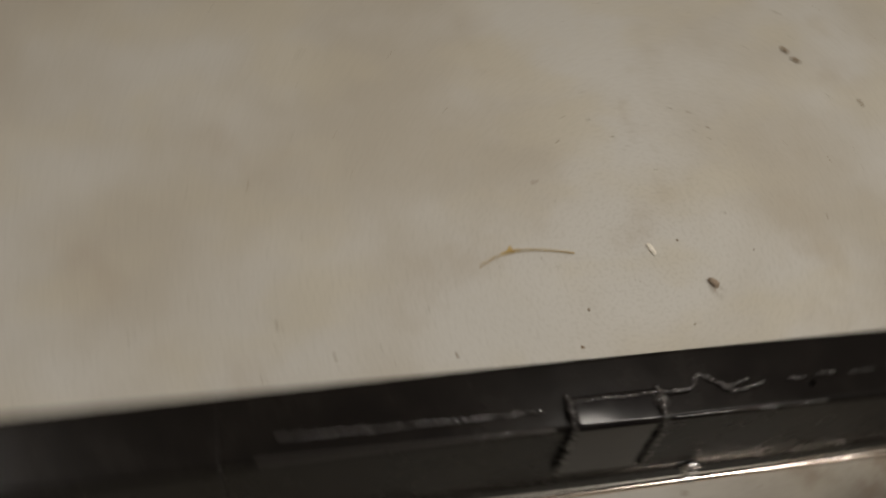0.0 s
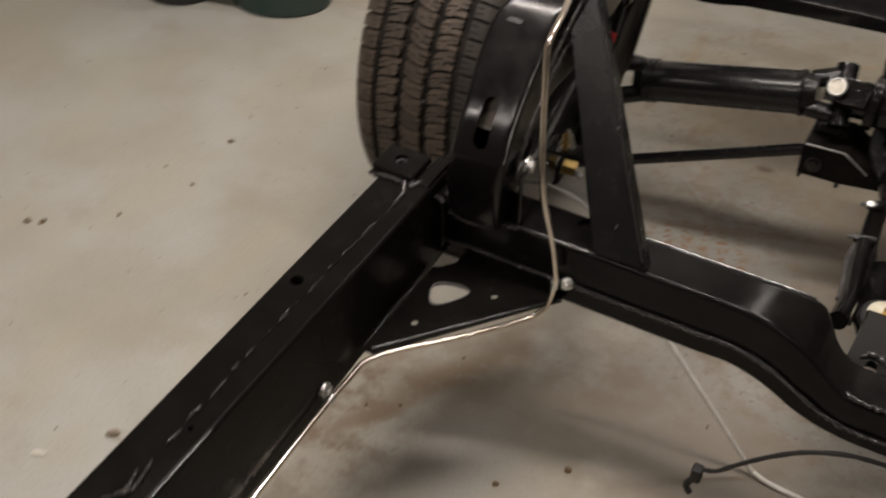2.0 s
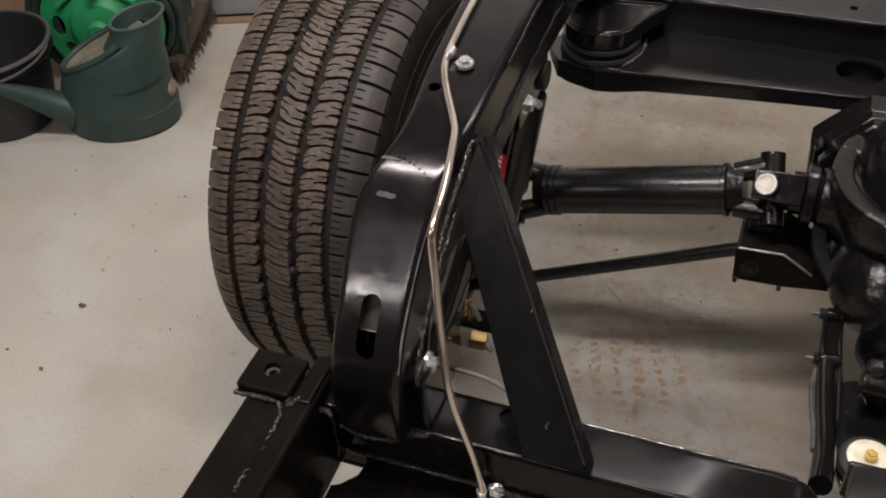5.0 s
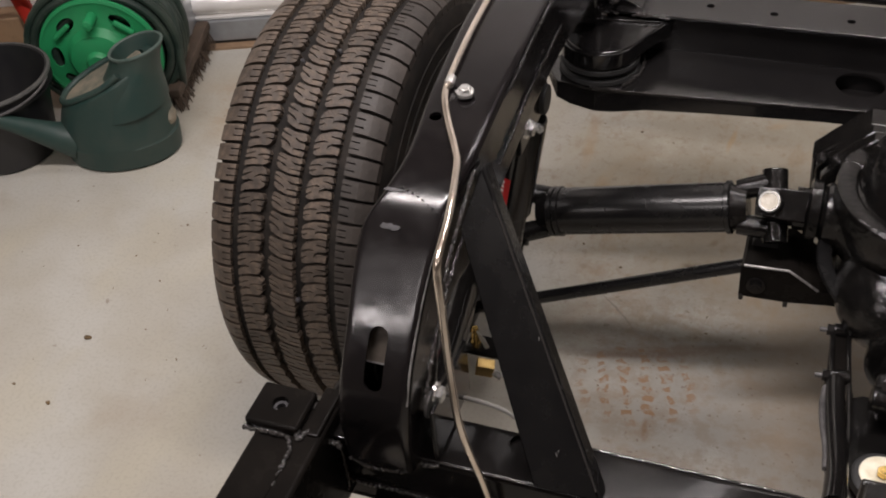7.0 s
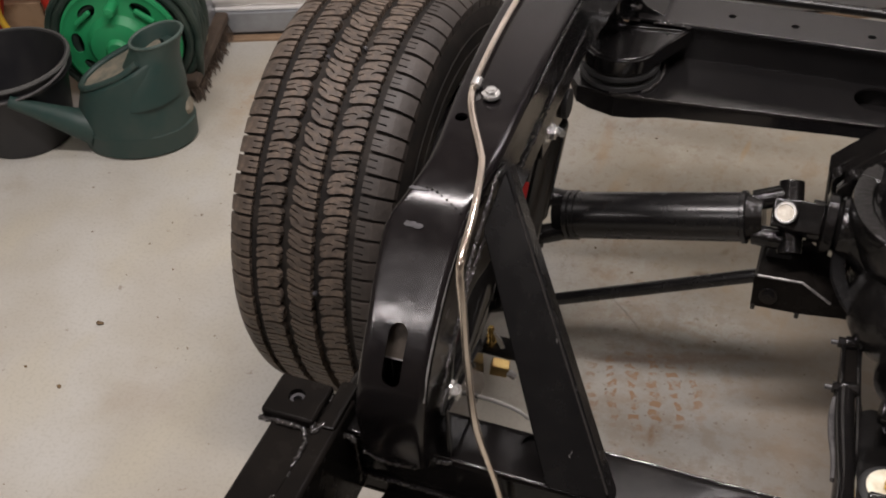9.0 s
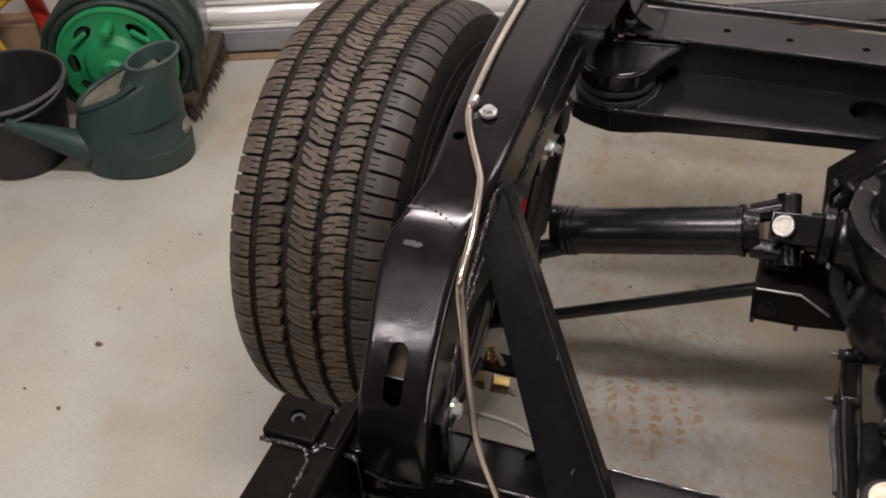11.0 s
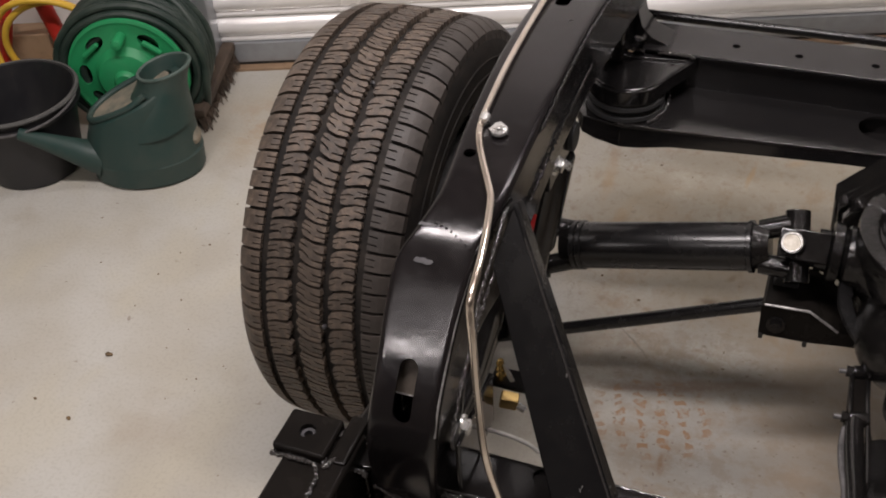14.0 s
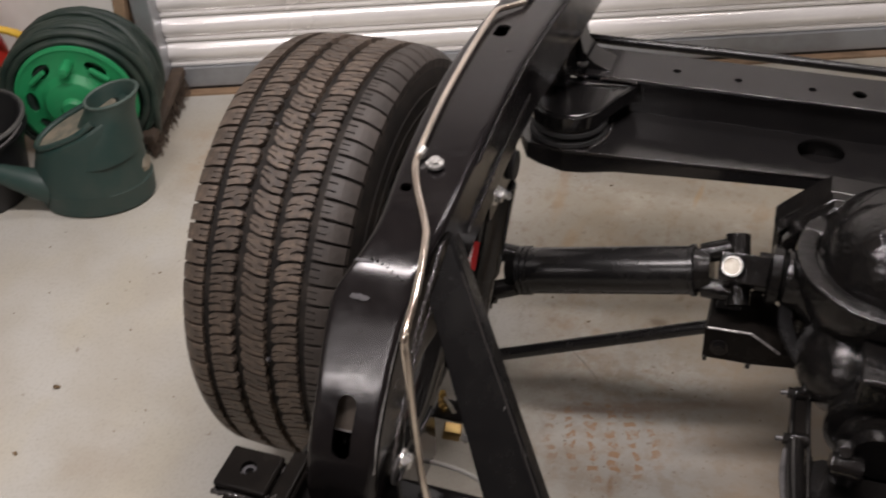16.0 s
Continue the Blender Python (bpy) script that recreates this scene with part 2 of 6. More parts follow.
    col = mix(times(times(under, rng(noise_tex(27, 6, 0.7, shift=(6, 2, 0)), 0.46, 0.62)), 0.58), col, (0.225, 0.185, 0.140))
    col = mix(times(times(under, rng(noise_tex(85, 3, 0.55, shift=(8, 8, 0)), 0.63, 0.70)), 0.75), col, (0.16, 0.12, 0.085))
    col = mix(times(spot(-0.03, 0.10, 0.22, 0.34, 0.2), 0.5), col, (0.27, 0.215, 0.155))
    col = mix(times(times(spot(-0.22, 0.58, 0.52, 0.50, 0.45), rng(noise_tex(6, 6, 0.68, shift=(2, 6, 0)), 0.22, 0.56)), 0.75), col, (0.285, 0.25, 0.185))
    # shade below the front cross member, painted into the floor colour through noise
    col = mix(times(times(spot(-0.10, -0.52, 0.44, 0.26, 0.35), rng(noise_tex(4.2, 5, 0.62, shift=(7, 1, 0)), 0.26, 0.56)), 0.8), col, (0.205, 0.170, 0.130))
    behind = spot(-0.25, 0.52, 0.60, 0.55, 0.5)
    col = mix(times(times(behind, rng(noise_tex(13, 7, 0.72, stretch=(1.4, 0.7, 1), shift=(3, 7, 0)), 0.50, 0.66)), 0.6), col, (0.27, 0.20, 0.125))
    col = mix(times(times(behind, rng(noise_tex(40, 5, 0.7, shift=(1, 9, 0)), 0.52, 0.66)), 0.5), col, (0.24, 0.19, 0.13))
    # long narrow dark-brown band, fine cracks and oil drips
    def streak(x, y, deg, half, wide, inner=0.2):
        mp = n.new("ShaderNodeMapping")
        mp.vector_type = "TEXTURE"
        mp.inputs["Location"].default_value = (x, y, 0)
        mp.inputs["Rotation"].default_value = (0, 0, math.radians(deg))
        mp.inputs["Scale"].default_value = (half, wide, 1)
        wv = n.new("ShaderNodeTexNoise")
        wv.inputs["Scale"].default_value, wv.inputs["Detail"].default_value = 14, 4
        l.new(tc.outputs["Object"], wv.inputs["Vector"])
        ad = n.new("ShaderNodeVectorMath")
        ad.operation = "MULTIPLY_ADD"
        ad.inputs[1].default_value = (0.022, 0.022, 0)
        l.new(wv.outputs["Color"], ad.inputs[0])
        l.new(tc.outputs["Object"], ad.inputs[2])
        sh = n.new("ShaderNodeVectorMath")
        sh.inputs[1].default_value = (-0.011, -0.011, 0)
        l.new(ad.outputs["Vector"], sh.inputs[0])
        l.new(sh.outputs["Vector"], mp.inputs["Vector"])
        ln = n.new("ShaderNodeVectorMath")
        ln.operation = "LENGTH"
        l.new(mp.outputs["Vector"], ln.inputs[0])
        return rng(ln.outputs["Value"], 1.0, inner)

    for x, y, deg, half, wide, tone, k in ((-0.27, 0.100, 17, 0.30, 0.016, (0.215, 0.165, 0.125), 0.85), (-0.33, 0.072, 17, 0.16, 0.012, (0.19, 0.125, 0.085), 0.8),
                                           (-0.296, -0.085, -80, 0.034, 0.0075, (0.20, 0.13, 0.08), 0.9), (-0.395, 0.168, -43, 0.070, 0.0035, (0.20, 0.17, 0.14), 0.8),
                                           (-0.287, 0.314, 10, 0.026, 0.016, (0.15, 0.11, 0.07), 0.95), (-0.259, 0.392, 60, 0.020, 0.012, (0.20, 0.15, 0.09), 0.8),
                                           (-0.268, 0.735, 84, 0.075, 0.009, (0.36, 0.24, 0.12), 0.6), (-0.180, 0.810, 40, 0.035, 0.018, (0.38, 0.27, 0.15), 0.45),
                                           (-0.560, 0.66, 95, 0.16, 0.020, (0.36, 0.26, 0.15), 0.45), (-0.505, 0.50, 80, 0.11, 0.022, (0.36, 0.26, 0.15), 0.4),
                                           (-0.190, 0.048, 30, 0.014, 0.008, (0.24, 0.20, 0.16), 0.8), (-0.284, 0.180, 0, 0.012, 0.009, (0.25, 0.18, 0.12), 0.8),
                                           (-0.585, -0.50, 55, 0.20, 0.040, (0.24, 0.17, 0.11), 0.7), (-0.665, -0.640, 52, 0.14, 0.030, (0.22, 0.15, 0.095), 0.75),
                                           (-0.975, -0.862, 20, 0.020, 0.013, (0.22, 0.17, 0.12), 0.8), (-1.86, -0.54, 20, 0.02, 0.010, (0.24, 0.19, 0.14), 0.8)):
        f = times(streak(x, y, deg, half, wide), rng(noise_tex(34, 5, 0.7, shift=(x * 9, y * 7, 0)), 0.30, 0.52))
        col = mix(times(f, k), col, tone)
    # rusty print of a boot sole: rows of worn lugs
    mp = n.new("ShaderNodeMapping")
    mp.vector_type = "TEXTURE"
    mp.inputs["Location"].default_value = (-0.335, 0.008, 0)
    mp.inputs["Rotation"].default_value = (0, 0, math.radians(17))
    l.new(tc.outputs["Object"], mp.inputs["Vector"])
    sx = n.new("ShaderNodeSeparateXYZ")
    l.new(mp.outputs["Vector"], sx.inputs["Vector"])

    def wavy(v, per, shift, lo, hi):
        x = n.new("ShaderNodeMath")
        x.operation = "MULTIPLY_ADD"
        x.inputs[1].default_value, x.inputs[2].default_value = 2 * math.pi / per, shift
        l.new(v, x.inputs[0])
        y = n.new("ShaderNodeMath")
        y.operation = "SINE"
        l.new(x.outputs["Value"], y.inputs[0])
        return rng(y.outputs["Value"], lo, hi)

    wr = n.new("ShaderNodeTexNoise")
    wr.inputs["Scale"].default_value = 28
    l.new(tc.outputs["Object"], wr.inputs["Vector"])
    wa = n.new("ShaderNodeVectorMath")
    wa.operation = "MULTIPLY_ADD"
    wa.inputs[1].default_value = (0.035, 0.045, 0)
    l.new(wr.outputs["Color"], wa.inputs[0])
    l.new(mp.outputs["Vector"], wa.inputs[2])
    l.new(wa.outputs["Vector"], sx.inputs["Vector"])
    lug = times(wavy(sx.outputs["X"], 0.035, 1.0, -0.10, 0.60), wavy(sx.outputs["Y"], 0.022, 0.4, -0.60, 0.2))
    lug = times(lug, rng(noise_tex(48, 5, 0.7, shift=(3, 3, 0)), 0.36, 0.54))
    col = mix(times(times(spot(-0.328, 0.006, 0.135, 0.115, 0.55), lug), 1.0), col, (0.235, 0.140, 0.075))
    col = mix(rng(noise_tex(38, 3, 0.6, shift=(1, 5, 0)), 0.68, 0.76, 0, 0.6), col, (0.18, 0.13, 0.09))
    col = mix(rng(noise_tex(160, 2, 0.5), 0.45, 0.7, 0, 0.18), col, (0.25, 0.22, 0.18))
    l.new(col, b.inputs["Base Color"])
    l.new(rng(noise_tex(6, 5, 0.6), 0.3, 0.7, 0.34, 0.55), b.inputs["Roughness"])
    bp = n.new("ShaderNodeBump")
    bp.inputs["Strength"].default_value, bp.inputs["Distance"].default_value = 0.12, 0.002
    l.new(noise_tex(120, 4, 0.6), bp.inputs["Height"])
    l.new(bp.outputs["Normal"], b.inputs["Normal"])
    return m


CONCRETE = concrete()

# ---- mesh helpers ----


def mesh_of(name, bm, material, smooth=35):
    bmesh.ops.recalc_face_normals(bm, faces=bm.faces)
    me = bpy.data.meshes.new(name)
    bm.to_mesh(me)
    bm.free()
    me.materials.append(material)
    if smooth:
        me.shade_smooth()
        me.set_sharp_from_angle(angle=radians(smooth))
    return me


def flat_faces(ob, smooth):
    """Keeps large flat faces flat between their rounded edges."""
    if smooth:
        md = ob.modifiers.new("flat_faces", "WEIGHTED_NORMAL")
        md.keep_sharp = True
    return ob


def part(name, bm, material, parent, label="", smooth=35):
    """Links a bmesh as one mesh object under a thing or a part."""
    ob = new(name, mesh_of(name, bm, material, smooth))
    ob.parent = parent
    if label:
        ob["label"] = label
    return flat_faces(ob, smooth)


def thing(name, label, category, group="", at=(0, 0, 0), kind=""):
    ob = new(name)
    ob.location = at
    ob.empty_display_size = 0.05
    return tagged(ob, label, category, group, kind)


def solo(name, bm, material, label, category, group="", kind="", smooth=35):
    ob = flat_faces(new(name, mesh_of(name, bm, material, smooth)), smooth)
    return tagged(ob, label, category, group, kind)


def frame_of(d):
    d = Vector(d).normalized()
    up = Vector((0, 0, 1)) if abs(d.z) < 0.95 else Vector((0, 1, 0))
    s = d.cross(up).normalized()
    return d, s, s.cross(d).normalized()


def b_box(c, size, m=None, bevel=0.0, seg=2, bm=None):
    bm = bm or bmesh.new()
    mm = (m or Matrix()) @ Matrix.Translation(c) @ Matrix.Diagonal((*size, 1))
    r = bmesh.ops.create_cube(bm, size=1.0, matrix=mm)
    if bevel:
        es = list({e for v in r["verts"] for e in v.link_edges})
        bmesh.ops.bevel(bm, geom=es, offset=bevel, segments=seg, affect="EDGES", profile=0.5)
    return bm


def b_rod(p, q, r, r2=None, seg=20, bevel=0.0, bm=None):
    bm = bm or bmesh.new()
    p, q = Vector(p), Vector(q)
    d, s, u = frame_of(q - p)
    m = Matrix((s, u, d)).transposed().to_4x4()
    m.translation = (p + q) / 2
    g = bmesh.ops.create_cone(bm, cap_ends=True, segments=seg, radius1=r, radius2=r if r2 is None else r2, depth=(q - p).length, matrix=m)
    if bevel:
        vs = set(g["verts"])
        es = [e for e in {e for v in vs for e in v.link_edges} if len(e.link_faces) == 2 and any(len(f.verts) > 4 for f in e.link_faces)]
        bmesh.ops.bevel(bm, geom=es, offset=bevel, segments=2, affect="EDGES", profile=0.5)
    return bm


def smooth_path(pts, n=6):
    pts = [Vector(p) for p in pts]
    out = []
    for i in range(len(pts) - 1):
        p0, p1, p2, p3 = pts[max(i - 1, 0)], pts[i], pts[i + 1], pts[min(i + 2, len(pts) - 1)]
        for k in range(n):
            t = k / n
            out.append(0.5 * ((2 * p1) + (p2 - p0) * t + (2 * p0 - 5 * p1 + 4 * p2 - p3) * t * t + (3 * p1 - p0 - 3 * p2 + p3) * t ** 3))
    out.append(pts[-1])
    return out


def b_tube(pts, r, seg=12, bm=None, wob=0.0, closed=False):
    bm = bm or bmesh.new()
    pts = [Vector(p) for p in pts]
    rings, s = [], None
    n = len(pts)
    for i, p in enumerate(pts):
        d = (pts[(i + 1) % n] - pts[i - 1]) if closed else (pts[min(i + 1, n - 1)] - pts[max(i - 1, 0)])
        d.normalize()
        if s is None:
            s = frame_of(d)[1]
        s = (s - d * s.dot(d)).normalized()
        u = s.cross(d)
        rr = r * (1 + wob * random.uniform(-1, 1))
        rings.append([bm.verts.new(p + (s * math.cos(a) + u * math.sin(a)) * rr) for a in [2 * math.pi * k / seg for k in range(seg)]])
    for i in range(n if closed else n - 1):
        a, b = rings[i], rings[(i + 1) % n]
        for k in range(seg):
            bm.faces.new((a[k], a[(k + 1) % seg], b[(k + 1) % seg], b[k]))
    if not closed:
        bm.faces.new(rings[0][::-1])
        bm.faces.new(rings[-1])
    return bm


def b_lathe(profile, seg=48, axis="x", at=(0, 0, 0), bm=None, closed=False):
    """Turns (radius, along) pairs round an axis."""
    bm = bm or bmesh.new()
    at = Vector(at)
    rings = []
    for r, h in profile:
        ring = []
        for k in range(seg):
            a = 2 * math.pi * k / seg
            c, s = r * math.cos(a), r * math.sin(a)
            v = {"x": (h, c, s), "y": (c, h, s), "z": (c, s, h)}[axis]
            ring.append(bm.verts.new(at + Vector(v)))
        rings.append(ring)
    m = len(rings)
    for i in range(m if closed else m - 1):
        a, b = rings[i], rings[(i + 1) % m]
        for k in range(seg):
            bm.faces.new((a[k], a[(k + 1) % seg], b[(k + 1) % seg], b[k]))
    if not closed:
        for ring in (rings[0], rings[-1]):
            if (ring[0].co - ring[seg // 2].co).length > 1e-4:
                bm.faces.new(ring)
    return bm


def b_prism(outline, m, depth, bevel=0.0, bm=None, seg=2):
    """A flat outline in the xy plane of m, thickened along its z by depth."""
    bm = bm or bmesh.new()
    a = [bm.verts.new(m @ Vector((x, y, 0))) for x, y in outline]
    b = [bm.verts.new(m @ Vector((x, y, depth))) for x, y in outline]
    n = len(a)
    fs = [bm.faces.new(a[::-1]), bm.faces.new(b)]
    for k in range(n):
        fs.append(bm.faces.new((a[k], a[(k + 1) % n], b[(k + 1) % n], b[k])))
    bmesh.ops.recalc_face_normals(bm, faces=fs)
    if bevel:
        es = list({e for f in fs[:2] for e in f.edges})
        bmesh.ops.bevel(bm, geom=es, offset=bevel, segments=seg, affect="EDGES", profile=0.5)
    return bm


def basis(o, x, y):
    """A frame at o whose x runs along x and whose y lies on the side of y."""
    x = Vector(x).normalized()
    z = x.cross(Vector(y)).normalized()
    m = Matrix((x, z.cross(x), z)).transposed().to_4x4()
    m.translation = o
    return m


def cut(ob, *cutters):
    """Cuts the given bmesh solids out of an object, for good."""
    ob.modifiers.clear()
    for c in cutters:
        me = bpy.data.meshes.new("cutter")
        bmesh.ops.recalc_face_normals(c, faces=c.faces)
        c.to_mesh(me)
        c.free()
        co = new("cutter", me)
        bpy.context.view_layer.update()
        co.matrix_world = ob.matrix_world.copy()
        md = ob.modifiers.new("cut", "BOOLEAN")
        md.operation, md.solver, md.object = "DIFFERENCE", "EXACT", co
        bpy.context.view_layer.update()
        res = bpy.data.meshes.new_from_object(ob.evaluated_get(bpy.context.evaluated_depsgraph_get()))
        ob.modifiers.remove(md)
        ob.data = res
        bpy.data.objects.remove(co)
    ob.data.shade_smooth()
    ob.data.set_sharp_from_angle(angle=radians(35))
    return flat_faces(ob, True)


def weld(parent, pts, r=0.0035, name="weld_bead", material=None):
    """A hand-laid bead: overlapping uneven ripples along a line."""
    rng = random.Random(int(1000 * abs(sum(sum(p) for p in pts))))
    line = smooth_path(pts, 8)
    bm = bmesh.new()
    dist, nxt = 0.0, 0.0
    for a, b in zip(line[:-1], line[1:]):
        d = b - a
        while nxt < dist + d.length:
            f = (nxt - dist) / max(d.length, 1e-6)
            p = a + d * f + Vector([rng.uniform(-0.0012, 0.0012) for _ in range(3)])
            dd, s, u = frame_of(d)
            m = Matrix((dd * 1.2, s, u)).transposed().to_4x4()
            m.translation = p
            bmesh.ops.create_icosphere(bm, subdivisions=1, radius=r * rng.uniform(0.72, 1.15), matrix=m)
            nxt += r * rng.uniform(0.55, 1.25)
        dist += d.length
    return part(name, bm, material or WELD, parent, smooth=80)


def hex_bolt(parent, at, axis, r=0.0075, h=0.006, washer=True, material=None, name="bolt"):
    """A hexagon head with its flanged washer, standing off the surface along axis."""
    d, s, u = frame_of(axis)
    at = Vector(at)
    bm = bmesh.new()
    m = Matrix((s, u, d)).transposed().to_4x4()
    m.translation = at + d * (h / 2 + 0.002)
    bmesh.ops.create_cone(bm, cap_ends=True, segments=6, radius1=r, radius2=r * 0.94, depth=h, matrix=m)
    b_rod(at + d * (h + 0.001), at + d * (h + 0.0032), r * 0.62, r * 0.5, seg=12, bm=bm)
    ob = part(name, bm, material or ZINC, parent, "zinc-plated hexagon bolt")
    if washer:
        part("washer", b_rod(at - d * 0.0005, at + d * 0.0026, r * 1.45, r * 1.35, seg=20), material or ZINC, ob)
    return ob


# ---- the garage ----
bm = bmesh.new()
bmesh.ops.create_grid(bm, x_segments=1, y_segments=1, size=1.0, matrix=Matrix.Translation((0.6, -1.6, 0)) @ pose(0, 0, 0, 0, 0, math.degrees(SHUT_ANGLE)) @ Matrix.Diagonal((5.2, 4.6, 1, 1)))
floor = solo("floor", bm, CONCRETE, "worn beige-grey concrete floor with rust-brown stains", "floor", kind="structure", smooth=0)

MW = Matrix.Translation(BL) @ pose(0, 0, 0, 0, 0, math.degrees(SHUT_ANGLE))  # x along the shutter, y outwards


def wall(name, a0, a1, b0, b1, z0=0.0, z1=CEIL, label="plain white painted garage wall", material=WALL):
    bm = b_box(((a0 + a1) / 2, (b0 + b1) / 2, (z0 + z1) / 2), (a1 - a0, b1 - b0, z1 - z0), MW)
    return solo(name, bm, material, label, "wall", kind="structure", smooth=0)


wall("wall_north_a", -1.90, -0.078, 0.03, 0.15)
wall("wall_north_b", 3.10, 5.6, 0.03, 0.15)
wall("wall_north_c", -0.078, 3.10, 0.03, 0.15, 2.25, CEIL)
# unseen walls added to close the room, dark so the paint reflects less
wall("wall_west", -2.02, -1.90, -6.0, 0.15, label="plain unseen garage wall, coloured dark to dim reflections", material=DIMWALL)
wall("wall_east", 5.6, 5.72, -6.0, 0.15, label="plain unseen garage wall, coloured dark to dim reflections", material=DIMWALL)
wall("wall_south", -2.02, 5.72, -6.12, -6.0, label="plain unseen garage wall, coloured dark to dim reflections", material=DIMWALL)
solo("ceiling", b_box((1.85, -2.98, CEIL + 0.05), (7.8, 6.4, 0.1), MW), CEILM, "dark boarded garage ceiling", "ceiling", kind="structure", smooth=0)

# roller shutter: curved slats hooked into each other over a flat bottom rail
shutter = thing("roller_shutter", "closed galvanised roller shutter with curved horizontal slats", "roller shutter", at=BL, kind="structure")
shutter.rotation_euler = (0, 0, SHUT_ANGLE)


def slat_mesh():
    pitch, bm = 0.0695, bmesh.new()
    prof = [(-0.002, 0.0), (-0.010, 0.003), (-0.011, 0.009), (-0.005, 0.013)]
    for k in range(11):
        f = k / 10
        prof.append((-0.004 - 0.016 * math.sin(math.pi * f) ** 0.8, 0.014 + f * (pitch - 0.016)))
    back = [(y + 0.0016, z) for y, z in reversed(prof)]
    loop = prof + back
    L = [bm.verts.new((-0.03, y, z)) for y, z in loop]
    R = [bm.verts.new((3.13, y, z)) for y, z in loop]
    n = len(loop)
    bm.faces.new(L)
    bm.faces.new(R[::-1])
    for k in range(n):
        bm.faces.new((L[k], L[(k + 1) % n], R[(k + 1) % n], R[k]))
    return mesh_of("slat", bm, SHUTTER, 50)


slat = slat_mesh()
for k in range(31):
    ob = new("slat", slat)
    ob.parent = shutter
    ob.location = (0, 0.0, 0.070 + 0.0695 * k)
part("bottom_rail", b_box((1.55, -0.004, 0.042), (3.16, 0.030, 0.056), bevel=0.004), SHUTGREY, shutter, "flat grey bottom rail")
part("rubber_seal", b_box((1.55, -0.004, 0.008), (3.16, 0.022, 0.014), bevel=0.003), BUSH, shutter)
jamb = solo("trim_jamb", b_box((-0.053, -0.030, 1.13), (0.045, 0.100, 2.26), MW, bevel=0.005), SHUTGREY, "grey steel guide channel of the roller shutter", "door jamb", kind="structure")
solo("trim_jamb_far", b_box((3.145, -0.030, 1.13), (0.045, 0.100, 2.26), MW, bevel=0.005), SHUTGREY, "grey steel guide channel of the roller shutter", "door jamb", kind="structure")
solo("trim_threshold", b_box((1.53, -0.025, 0.002), (3.10, 0.03, 0.010), MW, bevel=0.002), WOOD, "thin rusty brown strip along the foot of the shutter", "threshold", kind="structure")

for loc, power, turn in LAMPS:
    m = pose(loc[0], loc[1], loc[2], 0, 0, turn)
    lamp = thing("ceiling_light", "white fluorescent batten under the garage ceiling", "ceiling light", "ceiling lights", at=loc)
    lamp.rotation_euler = (0, 0, radians(turn))
    part("housing", b_box((0, 0, 0.055), (1.6, 0.14, 0.06), bevel=0.006), LAMPMAT, lamp)
    for x in (-0.6, 0.6):
        part("hanger", b_rod((x, 0, 0.08), (x, 0, CEIL - loc[2] + 0.01), 0.006, seg=8), SCUFF, lamp)

# ---- chassis ----
chassis = thing("car_chassis", "bare welded car chassis freshly painted gloss black", "chassis")
RT, RB = 0.456, 0.306          # side rail, top and bottom
RX0, RX1 = -0.655, -0.578      # outer and inner face
XM = -0.526                    # front face of the kick-up cross member


def rail_box():
    bm = bmesh.new()
    cx, w = (RX0 + RX1) / 2, RX1 - RX0
    b_box((cx, -1.52, (RT + RB) / 2), (w, 2.02, RT - RB), bevel=0.006, seg=3, bm=bm)
    for v in bm.verts:
        if v.co.z < 0.35:
            v.co.z += 0.034 * (v.co.y + 0.51)
    return bm


rail = part("side_rail", rail_box(), RAILP, chassis, "straight box-section side rail in gloss black")
cut(rail, b_rod((-0.632, -0.792, 0.40), (-0.632, -0.792, 0.50), 0.0085, seg=20),
    b_rod((-0.60, -1.03, 0.40), (-0.60, -1.03, 0.50), 0.0035, seg=12))
# welded seam along the top
seam_rng = random.Random(12)
y = -0.600
while y > -1.06:
    run = seam_rng.choice((0.004, 0.006, 0.010, 0.018, 0.03))
    x = -0.606 + 0.004 * math.sin(y * 9) + seam_rng.uniform(-0.0015, 0.0015)
    weld(chassis, [(x, y, RT + 0.0006), (x + seam_rng.uniform(-0.001, 0.001), y - run, RT + 0.0006)], seam_rng.choice((0.0013, 0.0018, 0.0022)))
    y -= run + seam_rng.uniform(0.006, 0.030)
part("seam_ridge", b_tube([(-0.606 + 0.004 * math.sin(v * 9), v, RT - 0.0004) for v in [-0.60 - 0.02 * k for k in range(24)]], 0.0013, 6), RAILP, chassis)
weld(chassis, [(-0.606, -1.085, RT + 0.001), (-0.600, -1.115, RT + 0.002), (-0.612, -1.135, RT + 0.002), (-0.622, -1.15, RT + 0.001), (-0.607, -1.165, RT + 0.002), (-0.606, -1.21, RT + 0.003), (-0.606, -1.29, RT + 0.002)], 0.0028)
weld(chassis, [(-0.611, -1.100, RT + 0.001), (-0.604, -1.125, RT + 0.002)], 0.0032)
weld(chassis, [(-0.600, -1.32, RT + 0.001), (-0.600, -1.45, RT + 0.001), (-0.602, -1.58, RT + 0.001)], 0.0026)
